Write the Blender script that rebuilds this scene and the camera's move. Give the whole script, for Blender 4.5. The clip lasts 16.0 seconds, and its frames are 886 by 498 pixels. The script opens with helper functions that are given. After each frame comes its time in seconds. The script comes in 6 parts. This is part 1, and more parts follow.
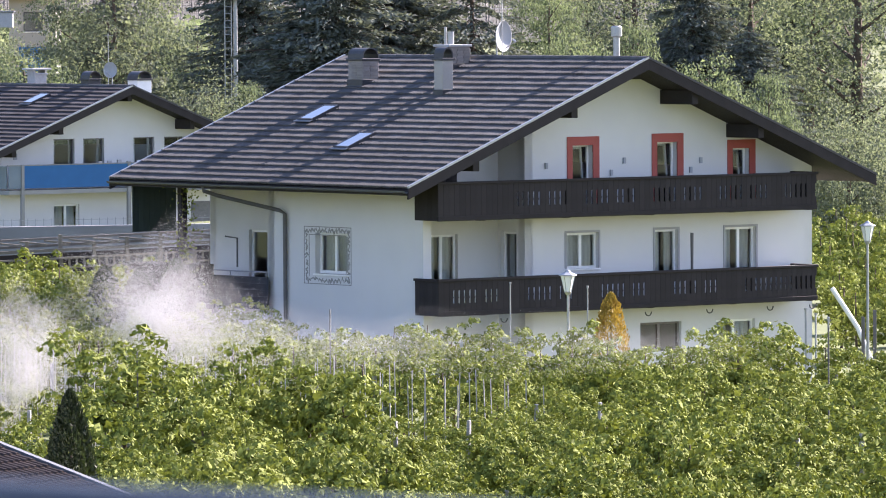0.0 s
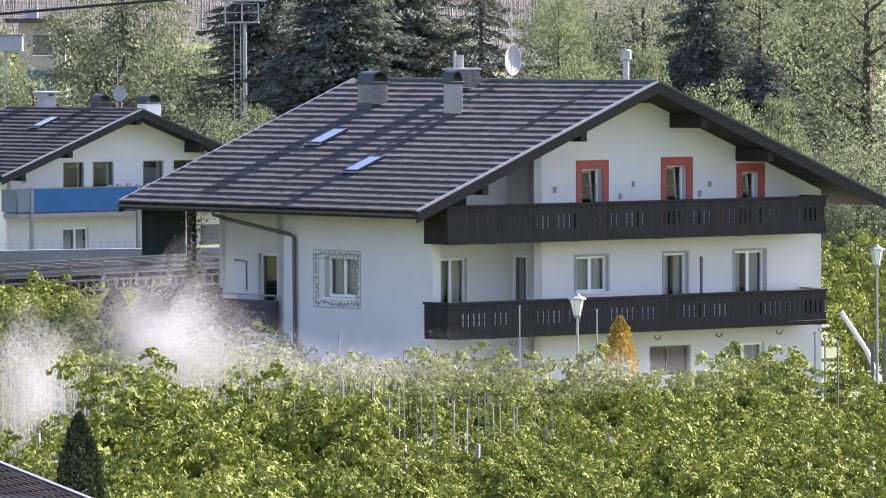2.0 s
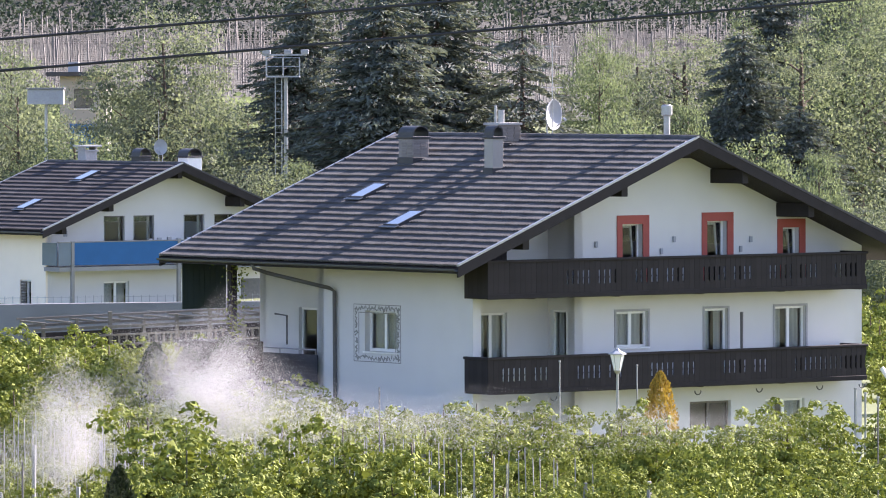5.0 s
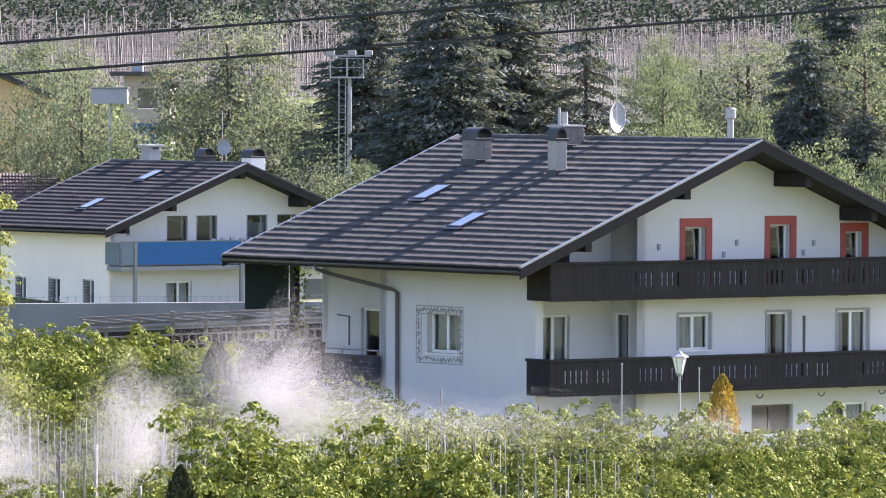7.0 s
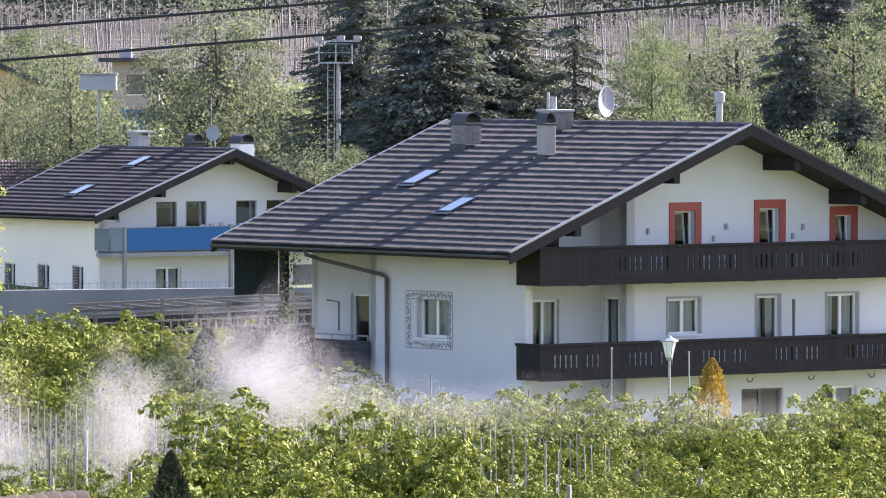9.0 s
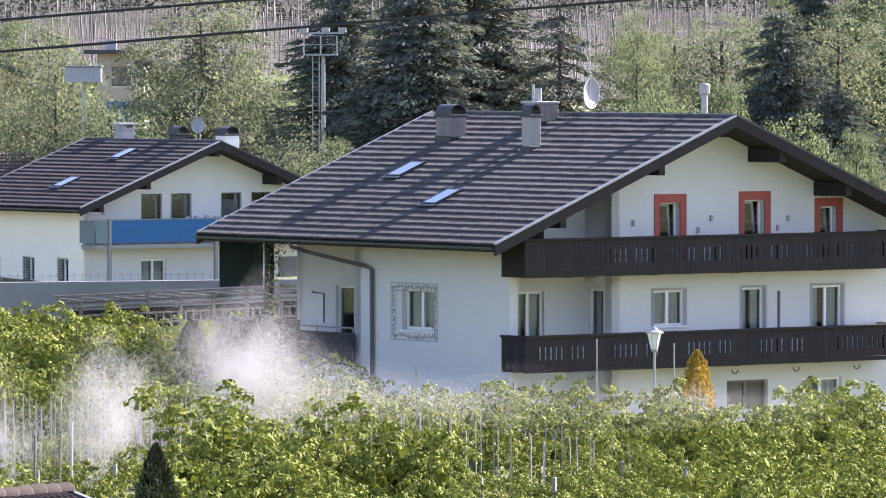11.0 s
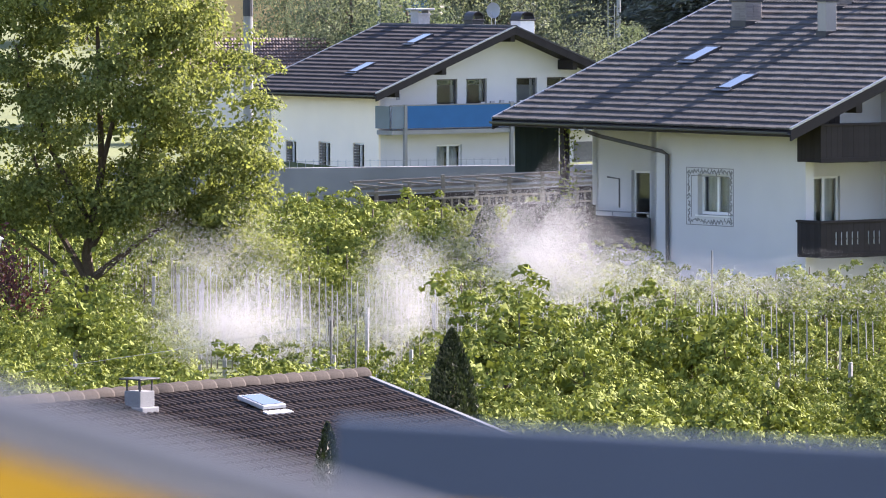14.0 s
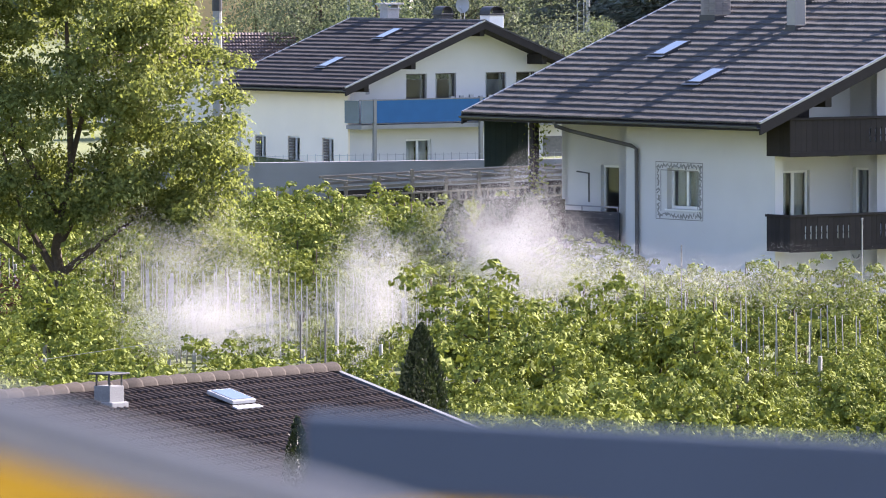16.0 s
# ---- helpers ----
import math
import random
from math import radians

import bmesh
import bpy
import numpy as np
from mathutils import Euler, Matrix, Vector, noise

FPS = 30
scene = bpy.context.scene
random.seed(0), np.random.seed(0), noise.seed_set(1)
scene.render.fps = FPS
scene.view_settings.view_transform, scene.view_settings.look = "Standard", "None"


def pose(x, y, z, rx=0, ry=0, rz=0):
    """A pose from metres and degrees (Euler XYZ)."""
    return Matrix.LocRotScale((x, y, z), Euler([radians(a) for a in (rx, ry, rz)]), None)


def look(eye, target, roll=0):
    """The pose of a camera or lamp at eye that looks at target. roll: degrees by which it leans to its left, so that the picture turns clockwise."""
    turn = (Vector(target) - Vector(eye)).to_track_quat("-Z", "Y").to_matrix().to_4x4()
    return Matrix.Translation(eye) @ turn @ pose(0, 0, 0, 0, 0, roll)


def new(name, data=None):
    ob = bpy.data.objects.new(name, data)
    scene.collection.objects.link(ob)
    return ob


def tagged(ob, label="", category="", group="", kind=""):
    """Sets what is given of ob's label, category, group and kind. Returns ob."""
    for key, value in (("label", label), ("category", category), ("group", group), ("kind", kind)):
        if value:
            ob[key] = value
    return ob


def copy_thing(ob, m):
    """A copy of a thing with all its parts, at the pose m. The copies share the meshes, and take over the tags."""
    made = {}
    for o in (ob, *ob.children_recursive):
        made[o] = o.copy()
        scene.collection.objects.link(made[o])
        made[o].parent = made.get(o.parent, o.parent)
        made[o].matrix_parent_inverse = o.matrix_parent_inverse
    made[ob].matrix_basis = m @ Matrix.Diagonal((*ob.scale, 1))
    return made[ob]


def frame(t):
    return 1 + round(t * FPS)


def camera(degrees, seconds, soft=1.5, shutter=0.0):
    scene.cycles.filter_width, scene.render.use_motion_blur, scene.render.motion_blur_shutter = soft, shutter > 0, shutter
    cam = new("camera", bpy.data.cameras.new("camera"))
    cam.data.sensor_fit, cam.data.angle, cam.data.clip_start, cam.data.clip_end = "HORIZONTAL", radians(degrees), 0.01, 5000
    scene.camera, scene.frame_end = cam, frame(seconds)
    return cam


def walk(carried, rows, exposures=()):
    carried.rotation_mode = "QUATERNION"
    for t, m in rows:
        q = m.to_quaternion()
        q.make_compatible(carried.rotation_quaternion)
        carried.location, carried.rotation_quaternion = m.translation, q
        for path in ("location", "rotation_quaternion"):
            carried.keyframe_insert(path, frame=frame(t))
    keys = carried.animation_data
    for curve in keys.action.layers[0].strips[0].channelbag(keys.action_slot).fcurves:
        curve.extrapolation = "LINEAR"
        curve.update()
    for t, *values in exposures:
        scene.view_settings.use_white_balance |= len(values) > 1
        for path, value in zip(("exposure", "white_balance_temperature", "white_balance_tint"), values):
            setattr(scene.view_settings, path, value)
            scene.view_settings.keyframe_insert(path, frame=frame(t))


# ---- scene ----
cam = camera(7.80, 16.0, soft=1.0)
cam.data.dof.use_dof = True
cam.data.dof.focus_distance = 185.0
cam.data.dof.aperture_fstop = 11.0
EYE = Vector((0.0, 0.0, 12.0))
# seconds, yaw, pitch, roll: the camera turns where it stands
ROWS = [
    (0.0, -0.000, -2.267, -0.29),
    (0.5, 0.024, -2.224, -0.30),
    (1.0, 0.051, -2.171, -0.27),
    (1.5, 0.066, -2.116, -0.24),
    (2.0, 0.081, -2.059, -0.26),
    (2.5, 0.094, -2.008, -0.24),
    (3.0, 0.101, -1.950, -0.18),
    (3.5, 0.141, -1.896, -0.13),
    (4.0, 0.204, -1.787, -0.11),
    (4.5, 0.289, -1.644, -0.14),
    (4.7, 0.349, -1.594, -0.13),
    (6.8, 0.931, -1.549, 0.20),
    (7.0, 0.990, -1.563, 0.23),
    (7.5, 0.997, -1.585, 0.06),
    (8.0, 1.001, -1.626, 0.18),
    (8.5, 0.967, -1.669, 0.11),
    (9.0, 0.896, -1.695, 0.02),
    (9.2, 0.871, -1.708, 0.02),
    (11.3, 0.762, -1.768, -0.02),
    (11.5, 0.885, -1.774, -0.02),
    (12.0, 1.929, -1.859, -0.06),
    (12.5, 2.814, -1.955, -0.11),
    (13.0, 3.174, -2.338, -0.05),
    (13.5, 3.332, -2.594, -0.14),
    (14.0, 3.373, -2.775, -0.19),
    (14.5, 3.346, -2.829, -0.21),
    (15.0, 3.252, -2.834, -0.19),
    (15.5, 3.172, -2.831, -0.27),
    (16.0, 3.104, -2.824, -0.23),
]
walk(cam, [(t, pose(*EYE, 90 + p, 0, y) @ pose(0, 0, 0, 0, 0, r)) for t, y, p, r in ROWS], exposures=((0.0, 2.44, 6120, 27), (16.0, 2.44, 6120, 27)))

# ---- light ----
SUN_AZ, SUN_EL = 51.0, 29.6          # degrees from +y towards +x, and above the horizon
world = bpy.data.worlds.new("world")
scene.world = world
world.use_nodes = True
wn = world.node_tree
sky = wn.nodes.new("ShaderNodeTexSky")
sky.sky_type, sky.sun_disc = "NISHITA", False
sky.sun_elevation, sky.sun_rotation = radians(SUN_EL), radians(SUN_AZ)
wn.links.new(sky.outputs[0], wn.nodes["Background"].inputs[0])
wn.nodes["Background"].inputs[1].default_value = 0.07
sun = new("sun", bpy.data.lights.new("sun", "SUN"))
sun.data.energy, sun.data.angle, sun.data.color = 5.0, radians(0.6), (1.0, 0.92, 0.79)
to_sun = Vector((math.sin(radians(SUN_AZ)) * math.cos(radians(SUN_EL)), math.cos(radians(SUN_AZ)) * math.cos(radians(SUN_EL)), math.sin(radians(SUN_EL))))
sun.matrix_world = look((40, 40, 60), Vector((40, 40, 60)) - to_sun)


# ---- materials ----
def material(name, color, rough=0.7, vary=0.25, size=2.0, fine=30.0, bump=0.15, metal=0.0, island=0.0, tint=None, spec=0.4, per_object=0.0, leaf=0.0):
    """Base colour with stains at `size` and grain at `fine` (per metre), relief, and a spread from piece to piece."""
    m = bpy.data.materials.new(name)
    m.use_nodes = True
    n, l = m.node_tree.nodes, m.node_tree.links
    bsdf = n["Principled BSDF"]
    bsdf.inputs["Roughness"].default_value = rough
    bsdf.inputs["Metallic"].default_value = metal
    bsdf.inputs["Specular IOR Level"].default_value = spec
    co = n.new("ShaderNodeTexCoord")
    big, small = n.new("ShaderNodeTexNoise"), n.new("ShaderNodeTexNoise")
    for tex, s, d in ((big, size, 4), (small, fine, 6)):
        tex.inputs["Scale"].default_value, tex.inputs["Detail"].default_value = s, d
        l.new(co.outputs["Object"], tex.inputs["Vector"])
    add = n.new("ShaderNodeMath")
    add.operation = "ADD"
    l.new(big.outputs["Fac"], add.inputs[0])
    l.new(small.outputs["Fac"], add.inputs[1])
    last = add.outputs[0]
    if island or per_object:
        src = n.new("ShaderNodeNewGeometry").outputs["Random Per Island"] if island else n.new("ShaderNodeObjectInfo").outputs["Random"]
        mul = n.new("ShaderNodeMath")
        mul.operation = "MULTIPLY_ADD"
        mul.inputs[1].default_value = island or per_object
        l.new(src, mul.inputs[0])
        l.new(last, mul.inputs[2])
        last = mul.outputs[0]
    span = n.new("ShaderNodeMapRange")
    top = 1.35 + (island or per_object)
    span.inputs[1].default_value, span.inputs[2].default_value = 0.65, top
    l.new(last, span.inputs[0])
    mix = n.new("ShaderNodeMix")
    mix.data_type = "RGBA"
    c = Vector(color)
    lo, hi = c * (1 - vary), (Vector(tint) if tint else c * (1 + vary))
    mix.inputs[6].default_value, mix.inputs[7].default_value = (*lo, 1), (*[min(1, x) for x in hi], 1)
    l.new(span.outputs[0], mix.inputs[0])
    l.new(mix.outputs[2], bsdf.inputs["Base Color"])
    if bump:
        b = n.new("ShaderNodeBump")
        b.inputs["Strength"].default_value, b.inputs["Distance"].default_value = bump, 0.02
        l.new(small.outputs["Fac"], b.inputs["Height"])
        l.new(b.outputs[0], bsdf.inputs["Normal"])
    if leaf:
        tr = n.new("ShaderNodeBsdfTranslucent")
        warm = n.new("ShaderNodeMix")
        warm.data_type, warm.blend_type = "RGBA", "MULTIPLY"
        warm.inputs[0].default_value = 1.0
        warm.inputs[7].default_value = (1.25, 1.25, 0.8, 1)
        l.new(mix.outputs[2], warm.inputs[6])
        l.new(warm.outputs[2], tr.inputs[0])
        ms = n.new("ShaderNodeMixShader")
        ms.inputs[0].default_value = leaf
        l.new(bsdf.outputs[0], ms.inputs[1])
        l.new(tr.outputs[0], ms.inputs[2])
        l.new(ms.outputs[0], n["Material Output"].inputs[0])
    return m


M_PLASTER = material("white_plaster", (0.61, 0.604, 0.60), 0.9, 0.06, 0.7, 60, 0.12)
M_CREAM = material("cream_plaster", (0.90, 0.80, 0.66), 0.9, 0.06, 0.6, 60, 0.12)
M_TAN = material("tan_plaster", (0.62, 0.42, 0.22), 0.9, 0.08, 0.5, 40, 0.1)
M_TILE = material("brown_roof_tile", (0.066, 0.063, 0.063), 0.7, 0.3, 1.2, 25, 0.2, per_object=0.25, tint=(0.126, 0.125, 0.127), spec=0.1)
M_TILE_REST = material("brown_roof_tile_courses", (0.066, 0.063, 0.063), 0.7, 0.3, 1.2, 25, 0.2, island=0.25, tint=(0.126, 0.125, 0.127), spec=0.1)
M_TILE_DARK = material("dark_grey_roof_tile", (0.042, 0.040, 0.044), 0.7, 0.3, 1.2, 25, 0.2, per_object=0.25, tint=(0.082, 0.078, 0.083), spec=0.1)
M_TILE_DARK_REST = material("dark_grey_roof_tile_courses", (0.042, 0.040, 0.044), 0.7, 0.3, 1.2, 25, 0.2, island=0.25, tint=(0.082, 0.078, 0.083), spec=0.1)
M_STENCIL = material("pale_grey_stencil_paint", (0.27, 0.265, 0.26), 0.9, 0.3, 8, 60, 0.1)
M_SLATE = material("slate_grey_board", (0.040, 0.044, 0.054), 0.6, 0.25, 3, 50, 0.15, per_object=0.3, spec=0.15)
M_PANEL = material("blue_grey_glass_panel", (0.12, 0.165, 0.21), 0.25, 0.1, 2, 40, 0.0)
M_REDTILE = material("red_roof_tile", (0.115, 0.078, 0.068), 0.7, 0.3, 1.0, 25, 0.2, island=0.4)
M_DARKWOOD = material("dark_stained_wood", (0.027, 0.0235, 0.0245), 0.7, 0.35, 3, 50, 0.25, per_object=0.4, spec=0.15)
M_GREYWOOD = material("weathered_wood", (0.145, 0.128, 0.110), 0.85, 0.3, 3, 50, 0.3, per_object=0.4)
M_RED = material("red_paint", (0.34, 0.075, 0.06), 0.7, 0.12, 3, 60, 0.1)
M_WHITE = material("white_paint", (0.80, 0.80, 0.79), 0.45, 0.06, 3, 60, 0.05)
M_DECO = material("grey_stencil_paint", (0.16, 0.16, 0.165), 0.9, 0.25, 8, 60, 0.1)
M_OLDWALL = material("stained_concrete", (0.20, 0.205, 0.215), 0.95, 0.4, 0.35, 45, 0.08)
M_CONCRETE = material("concrete", (0.36, 0.36, 0.37), 0.9, 0.22, 0.8, 25, 0.25)
M_BRICK = material("grey_chimney_brick", (0.22, 0.20, 0.19), 0.9, 0.25, 4, 40, 0.3, per_object=0.5)
M_METAL = material("dark_sheet_metal", (0.036, 0.037, 0.043), 0.5, 0.2, 3, 40, 0.05)
M_GUTTER = material("grey_gutter_metal", (0.085, 0.088, 0.095), 0.5, 0.2, 3, 40, 0.05)
M_PIPE = material("brown_downpipe", (0.10, 0.095, 0.095), 0.5, 0.15, 3, 40, 0.05)
M_STEEL = material("galvanised_steel", (0.33, 0.34, 0.35), 0.45, 0.15, 4, 40, 0.05, metal=0.7)
M_POST = material("pale_concrete_post", (0.24, 0.24, 0.24), 0.85, 0.2, 3, 40, 0.2, per_object=0.5)
M_STAKE = material("pale_stake", (0.29, 0.28, 0.265), 0.8, 0.2, 3, 40, 0.1, island=0.6)
M_BLUE = material("blue_fabric", (0.018, 0.105, 0.27), 0.8, 0.12, 1.5, 80, 0.1)
M_DISH = material("pale_grey_dish", (0.30, 0.315, 0.34), 0.5, 0.08, 3, 40, 0.03)
M_BARK = material("bark", (0.075, 0.055, 0.04), 0.95, 0.4, 4, 30, 0.5)
M_GRASS = material("grass", (0.075, 0.115, 0.03), 0.95, 0.45, 0.25, 6, 0.4, tint=(0.13, 0.15, 0.045))
M_APPLE = material("apple_leaf", (0.066, 0.098, 0.017), 0.75, 0.5, 0.6, 20, 0.0, island=0.9, tint=(0.295, 0.335, 0.080), spec=0.06, leaf=0.12)
# Broad leaf greyed and blued: the haze of distance is put into its colour.
M_TREE = material("hazed_broad_leaf", (0.070, 0.100, 0.072), 0.7, 0.45, 0.3, 10, 0.0, island=1.0, tint=(0.180, 0.222, 0.145), spec=0.08, leaf=0.45)
M_WALNUT = material("walnut_leaf", (0.105, 0.138, 0.040), 0.7, 0.45, 0.3, 10, 0.0, island=1.0, tint=(0.275, 0.305, 0.10), spec=0.08, leaf=0.42)
M_TILE_NEAR = material("dark_brown_roof_tile", (0.040, 0.031, 0.029), 0.7, 0.35, 1.2, 25, 0.2, per_object=0.5, tint=(0.070, 0.054, 0.048), spec=0.08)
M_TILE_NEAR_REST = material("dark_brown_roof_tile_courses", (0.040, 0.031, 0.029), 0.7, 0.35, 1.2, 25, 0.2, island=0.5, tint=(0.070, 0.054, 0.048), spec=0.08)
M_SOIL = material("bare_soil", (0.034, 0.035, 0.028), 0.95, 0.3, 0.1, 3, 0.3)
# Willow and birch leaf, with distance haze painted into the greens.
M_BIRCH = material("hazed_willow_leaf", (0.080, 0.103, 0.082), 0.7, 0.4, 0.2, 10, 0.0, island=1.0, tint=(0.198, 0.230, 0.170), spec=0.08, leaf=0.45)
M_WOODS = material("woodland_leaf", (0.022, 0.036, 0.034), 0.8, 0.45, 0.1, 5, 0.0, island=1.0, tint=(0.055, 0.078, 0.062), spec=0.05, leaf=0.2)
# Needles paled towards blue-grey; the colour includes the haze.
M_NEEDLE = material("hazed_spruce_needle", (0.082, 0.099, 0.092), 0.8, 0.4, 0.3, 10, 0.0, island=1.0, tint=(0.19, 0.215, 0.185), spec=0.08, leaf=0.2)
M_THUJA = material("thuja_scale", (0.013, 0.021, 0.010), 0.6, 0.4, 0.6, 12, 0.0, island=0.8, tint=(0.042, 0.060, 0.018), leaf=0.15)
M_GOLD = material("golden_thuja_scale", (0.26, 0.17, 0.03), 0.6, 0.4, 1.0, 12, 0.0, island=0.8, tint=(0.42, 0.29, 0.05), leaf=0.2)
M_PURPLE = material("purple_leaf", (0.07, 0.025, 0.03), 0.5, 0.4, 1.0, 12, 0.0, island=0.8, tint=(0.14, 0.05, 0.05), leaf=0.3)
M_OLDSTAKE = material("weathered_stake", (0.14, 0.13, 0.12), 0.85, 0.3, 0.5, 20, 0.1, island=0.6)
M_CURTAIN = material("pale_curtain", (0.55, 0.55, 0.54), 0.9, 0.1, 3, 60, 0.1)
M_NET = material("dark_green_net", (0.034, 0.050, 0.045), 0.8, 0.25, 2, 40, 0.2, per_object=0.4)
M_GREYWALL = material("grey_beige_plaster", (0.34, 0.32, 0.29), 0.9, 0.1, 0.5, 40, 0.1)
M_WIRE = material("black_cable", (0.02, 0.02, 0.022), 0.6, 0.1, 3, 40, 0.0)
M_YELLOW = material("yellow_fabric", (0.34, 0.20, 0.005), 0.8, 0.08, 4, 200, 0.05)
M_RAIL = material("grey_blue_rail_paint", (0.036, 0.054, 0.084), 0.7, 0.08, 4, 200, 0.03, spec=0.08)
M_RAILGREY = material("grey_rail_paint", (0.118, 0.124, 0.134), 0.5, 0.08, 4, 200, 0.03)
M_CLEAR = material("lamp_glass", (0.75, 0.76, 0.74), 0.25, 0.05, 4, 60, 0.0)
M_MIST = material("water_droplet", (0.51, 0.51, 0.515), 0.9, 0.02, 1, 5, 0.0, leaf=0.5, spec=0.1)
for node in M_MIST.node_tree.nodes:
    if node.type == "MIX" and node.blend_type == "MULTIPLY":
        node.inputs[7].default_value = (1, 1, 1, 1)


def glass_material():
    m = bpy.data.materials.new("window_glass")
    m.use_nodes = True
    b = m.node_tree.nodes["Principled BSDF"]
    b.inputs["Base Color"].default_value = (0.75, 0.80, 0.82, 1)
    b.inputs["Roughness"].default_value = 0.02
    b.inputs["Transmission Weight"].default_value = 1.0
    b.inputs["IOR"].default_value = 1.45
    return m


M_GLASS = glass_material()


def sky_glass():
    m = bpy.data.materials.new("skylight_glass")
    m.use_nodes = True
    b = m.node_tree.nodes["Principled BSDF"]
    b.inputs["Base Color"].default_value = (0.03, 0.035, 0.045, 1)
    b.inputs["Roughness"].default_value = 0.03
    b.inputs["Specular IOR Level"].default_value = 1.0
    b.inputs["Coat Weight"].default_value = 1.0
    return m


M_SKYGLASS = sky_glass()


# ---- building helpers ----
def empty(name, m=None, **tags):
    e = new(name)
    if m is not None:
        e.matrix_world = m
    return tagged(e, **tags)


def mesh_of(name, bm, mat, smooth=False):
    me = bpy.data.meshes.new(name)
    bm.to_mesh(me)
    bm.free()
    me.materials.append(mat)
    if smooth:
        me.polygons.foreach_set("use_smooth", [True] * len(me.polygons))
    return me


def part(name, bm, mat=None, parent=None, label="", smooth=False):
    """One mesh object, in the coordinates of its parent."""
    ob = new(name, mesh_of(name, bm, mat, smooth) if not isinstance(bm, bpy.types.Mesh) else bm)
    if parent is not None:
        ob.parent = parent
    return tagged(ob, label=label)


def raw(name, verts, faces, mat):
    me = bpy.data.meshes.new(name)
    me.from_pydata([tuple(p) for p in verts], [], faces)
    me.materials.append(mat)
    return me


def box(x0, x1, y0, y1, z0, z1, bm=None, bevel=0.0):
    own = bmesh.new()
    bmesh.ops.create_cube(own, size=1.0, matrix=Matrix.Translation(((x0 + x1) / 2, (y0 + y1) / 2, (z0 + z1) / 2)) @ Matrix.Diagonal((x1 - x0, y1 - y0, z1 - z0, 1)))
    if bevel:
        bmesh.ops.bevel(own, geom=own.edges[:], offset=bevel, segments=2, affect="EDGES", profile=0.5)
    if bm is None:
        return own
    return join(bm, own)


def join(bm, own, m=None):
    if m is not None:
        own.transform(m)
    table = {v: bm.verts.new(v.co) for v in own.verts}
    for f in own.faces:
        bm.faces.new([table[v] for v in f.verts])
    own.free()
    return bm


def tube(points, radius, sides=8, bm=None, end=None):
    """A round bar through the points; radius may taper to end."""
    bm = bm or bmesh.new()
    pts = [Vector(p) for p in points]
    rings = []
    for i, p in enumerate(pts):
        d = (pts[min(i + 1, len(pts) - 1)] - pts[max(i - 1, 0)]).normalized()
        a = d.orthogonal().normalized()
        b = d.cross(a)
        r = radius + ((end if end is not None else radius) - radius) * i / max(1, len(pts) - 1)
        rings.append([bm.verts.new(p + (a * math.cos(2 * math.pi * k / sides) + b * math.sin(2 * math.pi * k / sides)) * r) for k in range(sides)])
    # keep the rings aligned
    for i in range(1, len(rings)):
        best = min(range(sides), key=lambda s: sum((rings[i][(k + s) % sides].co - rings[i - 1][k].co).length for k in range(sides)))
        rings[i] = [rings[i][(k + best) % sides] for k in range(sides)]
    for i in range(len(rings) - 1):
        for k in range(sides):
            try:
                bm.faces.new((rings[i][k], rings[i][(k + 1) % sides], rings[i + 1][(k + 1) % sides], rings[i + 1][k]))
            except ValueError:
                pass
    bm.faces.new(list(reversed(rings[0])))
    bm.faces.new(rings[-1])
    bmesh.ops.recalc_face_normals(bm, faces=bm.faces[:])
    return bm


def lathe(profile, sides=16, bm=None, at=(0, 0, 0)):
    """A turned shape from (radius, height) pairs."""
    bm = bm or bmesh.new()
    rings = [[bm.verts.new((at[0] + r * math.cos(2 * math.pi * k / sides), at[1] + r * math.sin(2 * math.pi * k / sides), at[2] + z)) for k in range(sides)] for r, z in profile]
    for a, b in zip(rings, rings[1:]):
        for k in range(sides):
            bm.faces.new((a[k], a[(k + 1) % sides], b[(k + 1) % sides], b[k]))
    bm.faces.new(list(reversed(rings[0])))
    bm.faces.new(rings[-1])
    return bm


